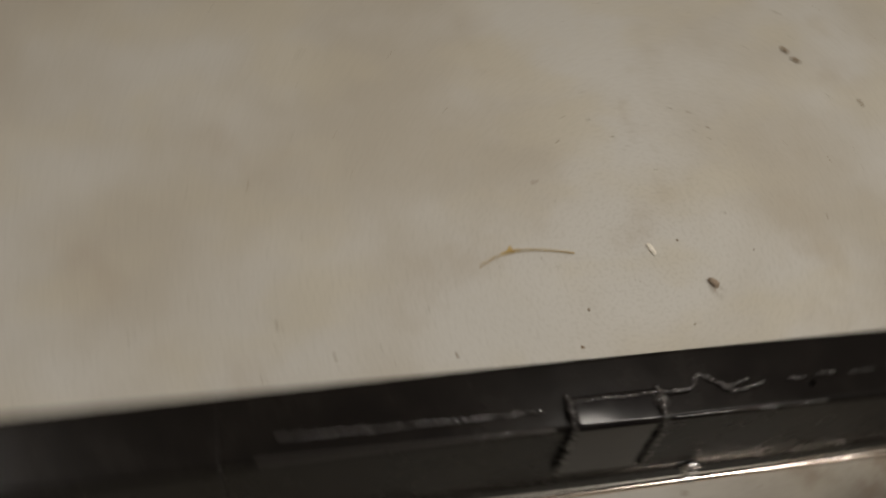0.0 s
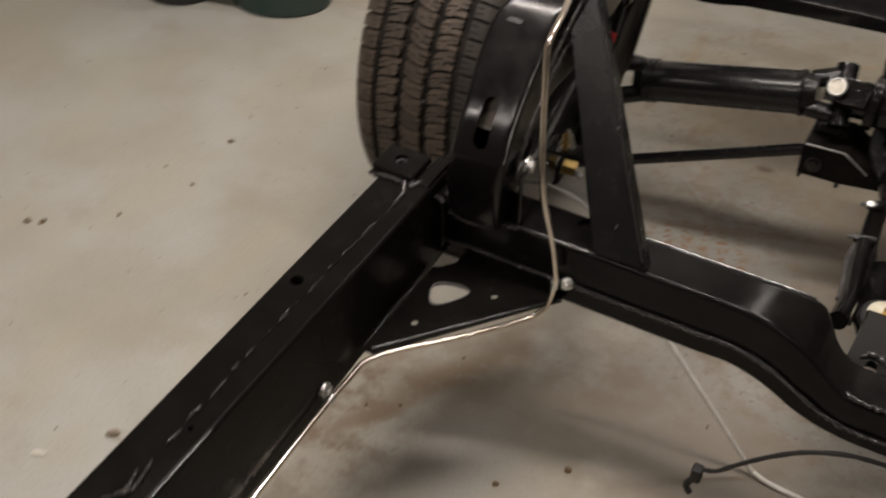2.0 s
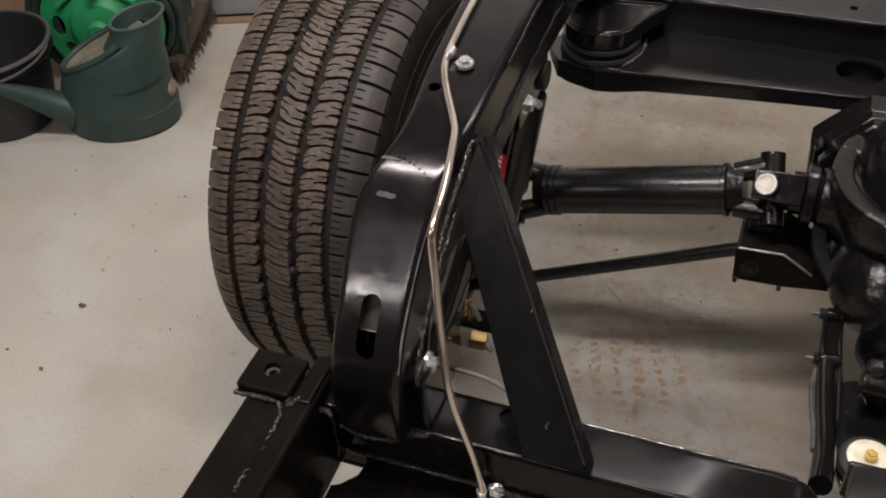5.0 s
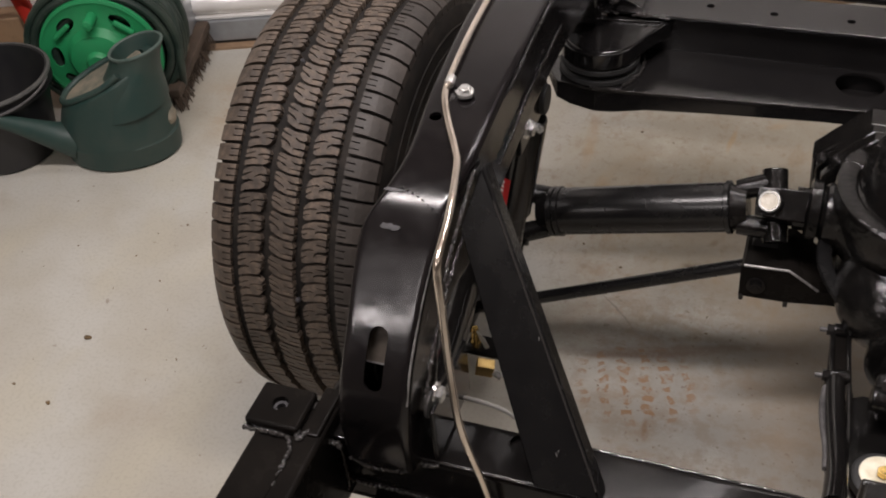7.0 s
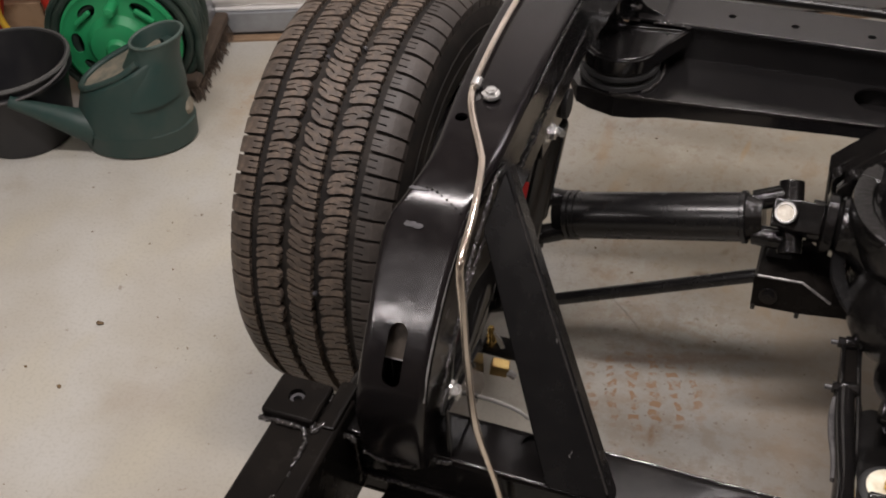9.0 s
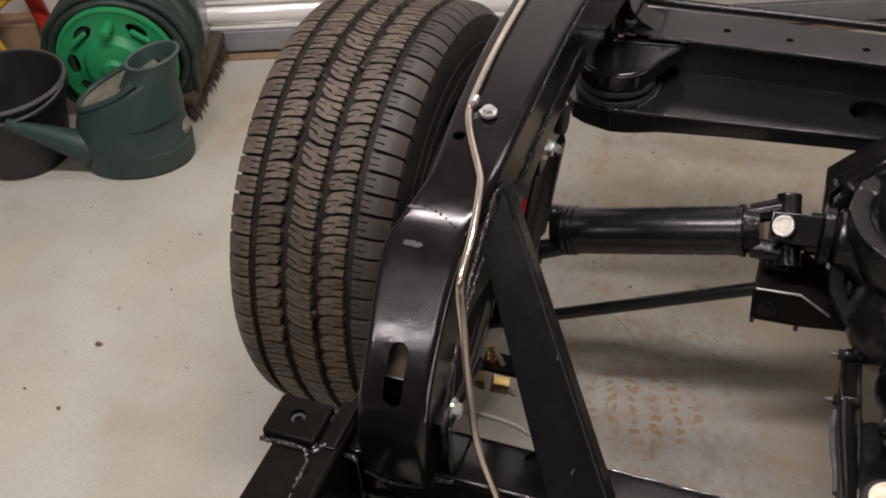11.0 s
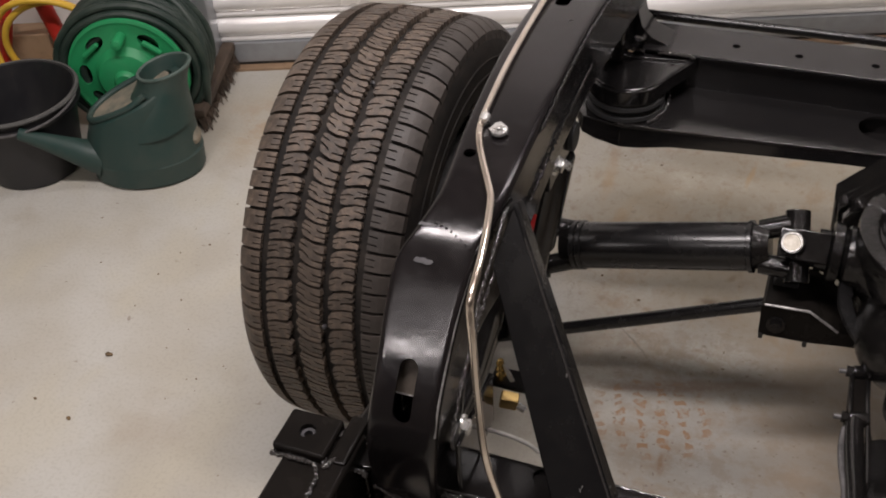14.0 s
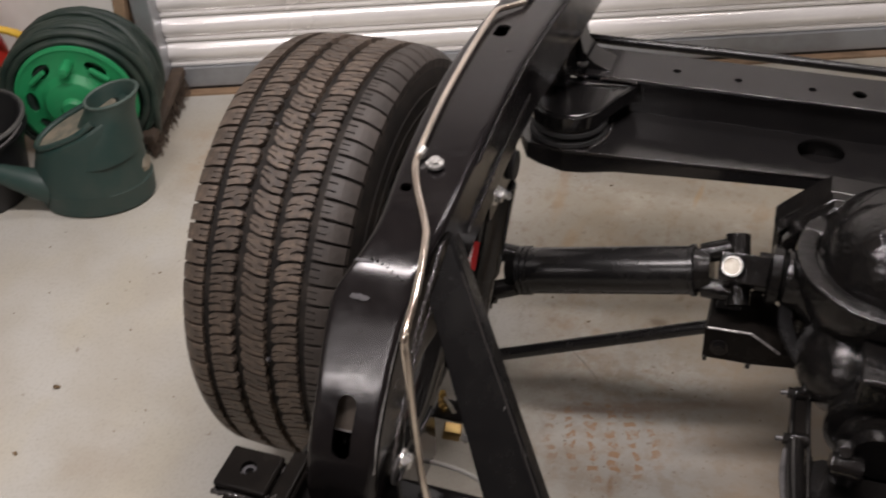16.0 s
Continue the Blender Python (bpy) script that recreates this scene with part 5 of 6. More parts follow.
seatp = part("seat_plate", b_prism([(-0.022, -0.475), (0.150, -0.475), (0.150, -0.352), (0.050, -0.340), (-0.012, -0.352)], Matrix.Translation((0, 0, 0.310)), 0.012, 0.003), BLACK, nose)
cut(seatp, b_rod((0.013, -0.452, 0.29), (0.013, -0.452, 0.34), 0.0105, seg=20))
weld(nose, [(0.000, -0.440, 0.323), (0.006, -0.434, 0.325), (0.020, -0.434, 0.325), (0.030, -0.442, 0.323)], 0.0045)
weld(nose, [(-0.004, -0.520, 0.330), (0.016, -0.523, 0.328), (0.040, -0.523, 0.328)], 0.004)
part("seat_wall", b_box((0.06, -0.346, 0.286), (0.150, 0.010, 0.060), bevel=0.003), BLACK, nose)

# hand brake lever link beside the nose
link = thing("hand_brake_link", "black hand brake link bar with two studs", "brake link")
part("upper_plate", b_box((-0.048, -0.128, 0.284), (0.026, 0.090, 0.010), pose(0, 0, 0), bevel=0.003), RAILP, link)
for x in (-0.059, -0.038):
    part("plate_edge", b_tube([(x, -0.088, 0.290), (x + 0.001, -0.13, 0.291), (x + 0.004, -0.172, 0.290)], 0.0035, 8), BLACK, link)
part("bar", b_tube(smooth_path([(-0.050, -0.165, 0.283), (-0.049, -0.20, 0.284), (-0.046, -0.25, 0.290), (-0.043, -0.30, 0.300), (-0.042, -0.345, 0.312), (-0.045, -0.40, 0.330)], 5), 0.0135, 12), BLACK, link)
for y, z in ((-0.085, 0.291), (-0.166, 0.287)):
    st = part("stud", b_rod((-0.050, y, z), (-0.076, y - 0.002, z), 0.0035, seg=10), SCUFF, link, "thin protruding stud")
    part("nut", b_rod((-0.058, y, z), (-0.067, y, z), 0.0078, seg=6), BLACK, st)
    part("knuckle", b_rod((-0.058, y, z), (-0.034, y + 0.003, z), 0.010, seg=16, bevel=0.002), BLACK, link)
part("bright_edge", b_tube(smooth_path([(-0.061, -0.185, 0.286), (-0.0630, -0.22, 0.288), (-0.0600, -0.26, 0.293), (-0.0555, -0.30, 0.302), (-0.0545, -0.335, 0.308)], 5), 0.0042, 8), SCUFF, link, "worn bright steel edge")
part("return_edge", b_tube(smooth_path([(-0.033, -0.175, 0.287), (-0.031, -0.22, 0.290), (-0.030, -0.27, 0.296), (-0.034, -0.30, 0.300)], 5), 0.0035, 8), BLACK, link)

# strut rod
strut = thing("strut_rod", "thin satin black lateral strut rod with a bushed eye", "strut rod")
part("rod", b_rod((-0.62, 0.018, 0.088), (-0.180, 0.030, 0.282), 0.0105, seg=20), SATIN, strut)
part("eye", b_rod((-0.168, 0.055, 0.275), (-0.168, -0.004, 0.290), 0.024, seg=24, bevel=0.002), BLACK, strut)
part("outer_eye", b_rod((-0.63, -0.02, 0.083), (-0.63, 0.06, 0.083), 0.026, seg=24, bevel=0.002), BLACK, strut)
arm = thing("strut_rod_bracket", "black pressed bracket under the differential holding the rod", "bracket")
for y in (-0.010, 0.075):
    part("cheek", b_prism([(-0.190, 0.258), (-0.192, 0.313), (-0.186, 0.318), (-0.127, 0.321), (-0.084, 0.292), (-0.02, 0.285), (0.02, 0.287), (0.02, 0.270), (-0.067, 0.268), (-0.122, 0.260)], basis((0, y, 0), (1, 0, 0), (0, 0, 1)), 0.005, 0.0012), RAILP, arm)
part("saddle", b_prism([(-0.192, 0.312), (-0.188, 0.318), (-0.127, 0.321), (-0.084, 0.292), (-0.02, 0.285), (-0.02, 0.281), (-0.086, 0.288), (-0.128, 0.317), (-0.186, 0.314)], basis((0, 0.080, 0), (1, 0, 0), (0, 0, 1)), 0.094, 0.001), RAILP, arm, "pressed saddle bent down towards the casing")
part("glint_wear_edge", b_tube([(-0.188, -0.0150, 0.3180), (-0.127, -0.0150, 0.3208), (-0.105, -0.0150, 0.3065), (-0.084, -0.0150, 0.2925)], 0.0018, 8), EDGE, arm, "worn bright bend")
part("bush", b_rod((-0.165, 0.088, 0.312), (-0.165, 0.030, 0.320), 0.018, seg=22, bevel=0.003), BUSH, arm)
hex_bolt(arm, (-0.168, -0.016, 0.284), (0, -1, 0.1), 0.010, 0.007, True, BLACK, "camber_bolt")
for x in (-0.186, -0.124):
    part("tab", b_box((x, -0.012, 0.2575), (0.007, 0.010, 0.012), bevel=0.002), BLACK, arm)

# shock absorber between the rail and the hub carrier
shock = thing("shock_absorber", "black telescopic shock absorber with a red label", "shock absorber")
s0, s1 = Vector((-0.485, -0.062, 0.585)), Vector((-0.545, -0.08, 0.190))
dd = (s1 - s0).normalized()
part("dust_tube", b_rod(s0 + dd * 0.03, s0 + dd * 0.19, 0.0285, seg=32, bevel=0.003), BLACK, shock)
part("damper_body", b_rod(s0 + dd * 0.15, s0 + dd * 0.37, 0.024, seg=28, bevel=0.003), SATIN, shock)
part("top_eye", b_rod(s0 - Vector((0.024, 0, 0)), s0 + Vector((0.024, 0, 0)), 0.020, seg=24, bevel=0.002), BUSH, shock)
FACE = Vector((-0.78, -0.62, 0.0))
LAB = basis(s0 + dd * 0.118, FACE - dd * FACE.dot(dd), dd.cross(FACE))
bm = bmesh.new()
vs = [[[bm.verts.new((r * math.cos(t), r * math.sin(t), z)) for z in (0.0, 0.050)] for r in (0.0284, 0.0294)] for t in [radians(-48 + 8 * k) for k in range(13)]]
for u, v in zip(vs[:-1], vs[1:]):
    for r in (0, 1):
        bm.faces.new((u[r][0], v[r][0], v[r][1], u[r][1]))
    for e in (0, 1):
        bm.faces.new((u[0][e], v[0][e], v[1][e], u[1][e]))
for u in (vs[0], vs[-1]):
    bm.faces.new((u[0][0], u[0][1], u[1][1], u[1][0]))
lab_ = part("label", bm, REDLABEL, shock, "red maker's label with white bars")
lab_.matrix_local = LAB
for k in range(6):
    for t in (-24, 14):
        a = radians(t)
        part("bar", b_box((0, 0, 0), (0.0010, 0.0085, 0.0042), Matrix.Translation((0.0294 * math.cos(a), 0.0294 * math.sin(a), 0.006 + 0.0075 * k)) @ pose(0, 0, 0, 0, 0, t), bevel=0.0003), WHITE, lab_)
part("top_bolt", b_rod((-0.50, -0.100, 0.588), (-0.449, -0.140, 0.592), 0.005, seg=12), ZINC, shock)
hex_bolt(shock, (-0.468, -0.140, 0.591), (1, 0, 0), 0.0095, 0.008, True, ZINC, "top_nut")
part("shock_mount", b_box((-0.474, -0.10, 0.600), (0.012, 0.13, 0.075), bevel=0.004), BLACK, shock)

# ---- brake pipes and fittings ----
pipe = thing("brake_pipe", "new cupro-nickel brake pipe clipped along the chassis", "brake pipe")
LINE = [(-0.5685, -2.3, 0.258), (-0.5685, -1.1, 0.299), (-0.5685, -0.92, 0.307), (-0.567, -0.80, 0.310), (-0.556, -0.742, 0.310), (-0.475, -0.648, 0.304), (-0.426, -0.585, 0.300), (-0.409, -0.561, 0.303), (-0.400, -0.548, 0.316), (-0.3965, -0.5415, 0.340), (-0.396, -0.5405, 0.365), (-0.404, -0.543, 0.420), (-0.424, -0.543, 0.505), (-0.437, -0.526, 0.570), (-0.445, -0.512, 0.638), (-0.450, -0.503, 0.672), (-0.4515, -0.492, 0.688), (-0.458, -0.440, 0.698), (-0.472, -0.375, 0.7045), (-0.482, -0.350, 0.7055), (-0.504, -0.308, 0.710), (-0.5175, -0.278, 0.7145), (-0.523, -0.255, 0.717), (-0.5245, -0.235, 0.720), (-0.527, -0.150, 0.7295), (-0.528, -0.040, 0.7345), (-0.529, 0.060, 0.7325), (-0.526, 0.085, 0.7305), (-0.508, 0.115, 0.726), (-0.502, 0.140, 0.7235), (-0.501, 0.30, 0.706), (-0.500, 0.55, 0.684)]
part("pipe", b_tube(smooth_path(LINE, 6), 0.0041, 12), PIPE, pipe)


def clip(at, axis, along, to_pipe, name="pipe_clip"):
    at, axis, along = Vector(at), Vector(axis).normalized(), Vector(along).normalized()
    cl = part(name, b_prism([(-0.009, -0.008), (0.004, -0.009), (0.010, 0.0), (0.004, 0.009), (-0.009, 0.008)], basis(at, Vector(to_pipe).normalized() * -1, along), 0.0016, 0.0004), ZINC, pipe, "zinc pipe clip with its bolt")
    p = at + Vector(to_pipe)
    part("loop", b_tube([p + axis * 0.0 + along * d for d in (-0.006, 0.0, 0.006)], 0.0058, 12), ZINC, cl)
    hex_bolt(cl, at, axis, 0.0070, 0.0055, True)
    return cl


clip((-0.499, -0.263, 0.7165), (0, -0.12, 0.99), (0, 0.99, 0.12), (-0.021, 0.012, 0.004))
clip((-0.382, XM - 0.002, 0.346), (0, -1, 0), (0, 0, 1), (-0.014, -0.012, 0.0))
clip((-0.5765, -0.832, 0.325), (1, 0, 0), (0, 1, 0), (0.008, 0.0, -0.015))
clip((-0.5765, -1.128, 0.315), (1, 0, 0), (0, 1, 0), (0.008, 0.0, -0.016))

pipe2 = thing("loose_brake_pipe", "loose pale brake pipe hanging below the cross member", "brake pipe")
part("pipe", b_tube(smooth_path([(-0.345, -0.448, 0.315), (-0.322, -0.443, 0.300), (-0.298, -0.44, 0.275), (-0.196, -0.44, 0.150), (-0.094, -0.44, 0.024), (-0.076, -0.441, 0.009), (-0.05, -0.445, 0.005), (0.02, -0.45, 0.005), (0.08, -0.46, 0.005)], 6), 0.0040, 10), PALEPIPE, pipe2)
cable = thing("black_cable", "thin black cable with a plastic connector", "cable")
part("wire", b_tube(smooth_path([(-0.140, -0.545, 0.105), (-0.122, -0.548, 0.118), (-0.095, -0.545, 0.150), (-0.06, -0.54, 0.185), (-0.02, -0.535, 0.215), (0.03, -0.53, 0.235), (0.09, -0.53, 0.245)], 6), 0.0034, 10, wob=0.12), BUSH, cable)
part("connector", b_box((-0.148, -0.546, 0.092), (0.016, 0.018, 0.028), pose(0, 0, 0), bevel=0.004), BUSH, cable, "black plastic plug")
part("tail", b_tube(smooth_path([(-0.148, -0.546, 0.082), (-0.158, -0.549, 0.062), (-0.150, -0.552, 0.050)], 5), 0.005, 10), BUSH, cable)

fit_ = thing("brass_brake_union", "brass brake hose union on a small black bracket", "pipe union")
part("block", b_box((0, 0, 0), (0.022, 0.016, 0.018), Matrix.Translation((-0.450, -0.389, 0.424)) @ pose(0, 0, 0, 8, 10, 12), bevel=0.0025), OLDBRASS, fit_)
nip = part("nipple", b_rod((-0.466, -0.370, 0.434), (-0.469, -0.363, 0.461), 0.0050, 0.0036, seg=12), BRASS, fit_)
for k in range(3):
    part("barb", b_lathe([(0.0042, -0.002), (0.0062 - 0.0006 * k, 0.0), (0.0036, 0.002)], 14, "z", (-0.4672 - 0.001 * k, -0.3675 + 0.0018 * k, 0.442 + 0.007 * k)), BRASS, nip)
part("outlet", b_rod((-0.440, -0.391, 0.422), (-0.429, -0.393, 0.418), 0.0044, seg=6), ZINC, fit_)
part("bracket", b_box((-0.448, -0.366, 0.434), (0.062, 0.030, 0.006), bevel=0.002), BLACK, fit_)
hose_b = thing("braided_brake_hose", "thin braided steel brake hose", "brake hose")
braid = smooth_path([(-0.480, -0.440, 0.425), (-0.462, -0.4385, 0.423), (-0.440, -0.436, 0.419), (-0.415, -0.4355, 0.413), (-0.398, -0.437, 0.404)], 8)
part("braid", b_tube(braid, 0.0026, 10, wob=0.16), GREYPL, hose_b)
pivot = thing("trailing_arm_bolt", "zinc-plated pivot bolt in the side of the kick-up rail", "bolt")
hex_bolt(pivot, (-0.4665, -0.500, 0.497), (1, 0, 0), 0.0095, 0.007, True, ZINC, "head")
part("stack_washer", b_rod((-0.4685, -0.515, 0.497), (-0.4655, -0.515, 0.497), 0.015, seg=26), SCUFF, pivot)
part("bush_plate", b_box((-0.463, -0.47, 0.455), (0.006, 0.11, 0.080), bevel=0.002), BLACK, pivot)
hose2 = thing("cable_tie", "white plastic tie end behind the brace", "cable tie")
part("tie", b_prism([(0, 0), (0.012, 0.006), (0.016, 0.030), (0.009, 0.052), (0.003, 0.030)], basis((-0.452, -0.405, 0.500), (0.8, -0.4, -0.3), (0, 0.4, -0.9)), 0.002, 0.0005), GREYPL, hose2)

# ---- clutter by the shutter ----


def MA(o, turn=0.0):
    return Matrix.Translation(o) @ pose(0, 0, 0, 0, 0, math.degrees(SHUT_ANGLE) + turn)


def oval(bm, rings, seg=40, close_top=True, close_bottom=True):
    """Lofts ellipses (centre a, centre b, z, half length, half width, tilt in z per metre of a)."""
    vs = []
    for a0, b0, z, ra, rb, tilt in rings:
        vs.append([bm.verts.new((a0 + ra * math.cos(t), b0 + rb * math.sin(t), z + tilt * ra * math.cos(t))) for t in [2 * math.pi * k / seg for k in range(seg)]])
    for u, v in zip(vs[:-1], vs[1:]):
        for k in range(seg):
            bm.faces.new((u[k], u[(k + 1) % seg], v[(k + 1) % seg], v[k]))
    if close_bottom:
        bm.faces.new(vs[0][::-1])
    if close_top:
        bm.faces.new(vs[-1])
    return bm


can = thing("watering_can", "dark green plastic watering can, dusty, on the floor", "watering can", at=(-1.568, 0.388, 0))
can.rotation_euler = (0, 0, SHUT_ANGLE)
can.scale = (0.99, 1.04, 0.97)
bm = oval(bmesh.new(), [(0, 0, 0.0, 0.118, 0.084, 0), (0, 0, 0.006, 0.128, 0.092, 0), (0, 0, 0.055, 0.132, 0.095, 0), (0, 0, 0.060, 0.128, 0.092, 0), (0.002, 0, 0.110, 0.124, 0.089, 0.08), (0.004, 0, 0.150, 0.119, 0.084, 0.24), (0.006, 0, 0.180, 0.115, 0.081, 0.38), (0.008, 0, 0.194, 0.112, 0.078, 0.44), (0.009, 0, 0.199, 0.107, 0.073, 0.47), (0.004, 0, 0.198, 0.095, 0.063, 0.47)], 56, close_top=False)
part("body", bm, CANGREEN, can)
bm = oval(bmesh.new(), [(-0.004, 0, 0.1950, 0.096, 0.064, 0.47), (-0.008, 0, 0.187, 0.092, 0.060, 0.45), (-0.010, 0, 0.172, 0.088, 0.056, 0.42), (-0.012, 0, 0.166, 0.072, 0.042, 0.38)], 48)
part("deck", bm, CANDUST, can, "dust-covered hollow under the handle")
bm = oval(bmesh.new(), [(0.036, 0, 0.128, 0.092, 0.088, 0.10), (0.044, 0, 0.165, 0.083, 0.082, 0.20), (0.056, 0, 0.195, 0.072, 0.072, 0.26), (0.069, 0, 0.220, 0.064, 0.062, 0.26), (0.080, 0, 0.242, 0.060, 0.055, 0.24), (0.086, 0, 0.256, 0.060, 0.054, 0.22), (0.087, 0, 0.262, 0.060, 0.054, 0.20), (0.087, 0, 0.264, 0.054, 0.048, 0.20), (0.084, 0, 0.250, 0.048, 0.043, 0.20), (0.076, 0, 0.205, 0.036, 0.032, 0.15)], 48)
part("filler_neck", bm, CANGREEN, can, "open filler neck")
rim_ = [(0.087 + 0.058 * math.cos(t), 0.052 * math.sin(t), 0.264 + 0.20 * 0.058 * math.cos(t)) for t in [2 * math.pi * k / 40 for k in range(40)]]
part("neck_rim", b_tube(rim_, 0.0040, 8, closed=True), CANRIM, can)
for s in (-1, 1):
    hl = smooth_path([(0.052, s * 0.060, 0.232), (0.012, s * 0.067, 0.206), (-0.040, s * 0.060, 0.182), (-0.078, s * 0.044, 0.164), (-0.098, s * 0.020, 0.154), (-0.101, 0.0, 0.152)], 5)
    part("deck_rim", b_tube(hl, 0.0075, 12), CANGREEN, can)
bm = bmesh.new()
sp = smooth_path([(-0.085, -0.028, 0.052), (-0.126, -0.046, 0.080), (-0.178, -0.074, 0.130), (-0.225, -0.100, 0.176)], 5)
rings = []
for i, p in enumerate(sp):
    f = i / (len(sp) - 1)
    r = 0.034 * (1 - f) ** 1.4 + 0.0130
    rings.append([bm.verts.new(p + Vector((0.35 * math.sin(t), math.cos(t), math.sin(t) * 0.94)) * r) for t in [2 * math.pi * k / 20 for k in range(20)]])
for u, v in zip(rings[:-1], rings[1:]):
    for k in range(20):
        bm.faces.new((u[k], u[(k + 1) % 20], v[(k + 1) % 20], v[k]))
bm.faces.new(rings[0])
bm.faces.new(rings[-1])
part("spout", bm, CANGREEN, can)
part("grip_hollow", oval(bmesh.new(), [(0.1215, -0.004, 0.074, 0.010, 0.020, 0), (0.1235, -0.004, 0.088, 0.010, 0.024, 0), (0.1195, -0.004, 0.104, 0.008, 0.016, 0)], 24), CANDUST, can, "dusty hollow for the rear grip")
part("spout_boss", oval(bmesh.new(), [(-0.117, -0.030, 0.070, 0.016, 0.022, 0), (-0.121, -0.032, 0.085, 0.014, 0.018, 0), (-0.116, -0.030, 0.098, 0.008, 0.010, 0)], 20), CANDUST, can)

bucket = thing("bucket", "black plastic builder's bucket with a worn pale rim", "bucket", at=(-1.832, 0.318, 0))
bucket.rotation_euler = (0, 0, SHUT_ANGLE)
part("body", b_lathe([(0.001, 0.004), (0.096, 0.0), (0.104, 0.004), (0.122, 0.120), (0.136, 0.195), (0.132, 0.195), (0.118, 0.118), (0.100, 0.010), (0.001, 0.010)], 56, "z"), BUCKET, bucket)
part("rim", b_lathe([(0.1365, 0.189), (0.142, 0.189), (0.144, 0.193), (0.142, 0.1975), (0.1365, 0.1975)], 56, "z", closed=True), RIMDUST, bucket, "pale worn rim")
part("lower_rim", b_lathe([(0.130, 0.168), (0.141, 0.167), (0.141, 0.172), (0.131, 0.173)], 56, "z", closed=True), BUCKET, bucket)
hd = [(0.142 * math.cos(t), 0.142 * math.sin(t) * 0.94 - 0.01, 0.19 - 0.020 * math.sin(-t)) for t in [math.pi + math.pi * k / 30 for k in range(31)]]
part("wire_handle", b_tube(hd, 0.003, 8), SCUFF, bucket, "thin steel bail handle")

tub = thing("plastic_tub", "green plastic tub with an orange-red base and pale label", "tub", at=(-2.075, 0.275, 0))
tub.rotation_euler = (0, 0, SHUT_ANGLE)
part("base", b_lathe([(0.001, 0.0), (0.128, 0.0), (0.137, 0.004), (0.138, 0.020), (0.132, 0.028), (0.001, 0.028)], 48, "z"), REDPL, tub, "orange-red base ring")
part("side", b_lathe([(0.128, 0.028), (0.130, 0.03), (0.128, 0.150), (0.122, 0.235), (0.118, 0.240), (0.001, 0.240)], 48, "z"), REELGREEN, tub)
lab = bmesh.new()
vs = [[lab.verts.new((0.1312 * math.cos(t), 0.1312 * math.sin(t), z)) for z in (0.035, 0.085)] for t in [math.pi * (1.42 + 0.010 * k) for k in range(12)]]
for u, v in zip(vs[:-1], vs[1:]):
    lab.faces.new((u[0], v[0], v[1], u[1]))
bmesh.ops.solidify(lab, geom=lab.faces[:], thickness=0.001)
part("label", lab, WHITE, tub, "pale paper label")
part("strap", b_box((0.080, -0.103, 0.13), (0.012, 0.004, 0.19), pose(0, 0, 0, 0, 0, 0), bevel=0.001), WHITE, tub)

# hose reel
RO = Vector((-1.662, 0.510, 0.160))
reel = thing("hose_reel", "bright green plastic hose reel wound with dark green hose", "hose reel", at=RO)
reel.rotation_euler = (0, 0, SHUT_ANGLE)
disc = part("front_disc", b_lathe([(0.001, -0.034), (0.040, -0.034), (0.062, -0.028), (0.075, -0.010), (0.095, -0.004), (0.124, -0.002), (0.132, -0.006), (0.138, -0.004), (0.139, 0.004), (0.130, 0.006), (0.001, 0.004)], 64, "y"), REELGREEN, reel, "round green end disc with openings")
holes = []
for t in (52, 128, 178, 218, 322, 2):
    c_ = Vector((0.100 * math.cos(radians(t)), 0, 0.100 * math.sin(radians(t))))
    m = basis(c_ + Vector((0, 0.03, 0)), Vector((-math.sin(radians(t)), 0, math.cos(radians(t)))), Vector((math.cos(radians(t)), 0, math.sin(radians(t)))))
    z = (m.to_3x3() @ Vector((0, 0, 1))).y
    holes.append(b_prism([(0.026 * math.cos(a), 0.015 * math.sin(a)) for a in [2 * math.pi * k / 20 for k in range(20)]], m, -0.06 if z > 0 else 0.06))
cut(disc, *holes)
part("hub_boss", b_lathe([(0.001, -0.046), (0.020, -0.046), (0.026, -0.040), (0.028, -0.030)], 28, "y", (0, 0, 0)), REELGREEN, reel)
part("crank_knob", b_lathe([(0.001, -0.052), (0.011, -0.050), (0.013, -0.040), (0.012, -0.004)], 18, "y", (0.004, 0, 0.098)), REELGREEN, reel)
for s in (-1, 1):
    part("grip", b_box((s * 0.070, -0.012, 0.070), (0.050, 0.014, 0.012), pose(s * 0.070, 0, 0.070, 0, s * 38, 0) @ pose(-s * 0.070, 0, -0.070), bevel=0.005), REELGREEN, reel)
part("drum", b_rod((0, 0.004, 0), (0, 0.150, 0), 0.080, seg=40), REELGREEN, reel)
part("rear_disc", b_rod((0, 0.150, 0), (0, 0.158, 0), 0.150, seg=56, bevel=0.002), REELGREEN, reel)
rng = random.Random(4)
for layer, r0 in enumerate((0.105, 0.126, 0.147, 0.165)):
    n = 7 - layer // 2
    for k in range(n):
        y = 0.016 + 0.020 * k + 0.006 * (layer % 2)
        if layer == 3 and k > 5:
            continue
        pts = []
        wob = rng.uniform(0, 6)
        for j in range(40):
            t = 2 * math.pi * j / 40
            r = r0 + 0.004 * math.sin(2 * t + wob) + rng.uniform(-0.001, 0.001)
            z = r * math.sin(t)
            pts.append((r * math.cos(t), y + 0.006 * math.sin(t + wob), max(z, -0.142)))
        part("hose_turn", b_tube(pts, 0.0098, 10, closed=True), HOSE, reel, "dark green garden hose")
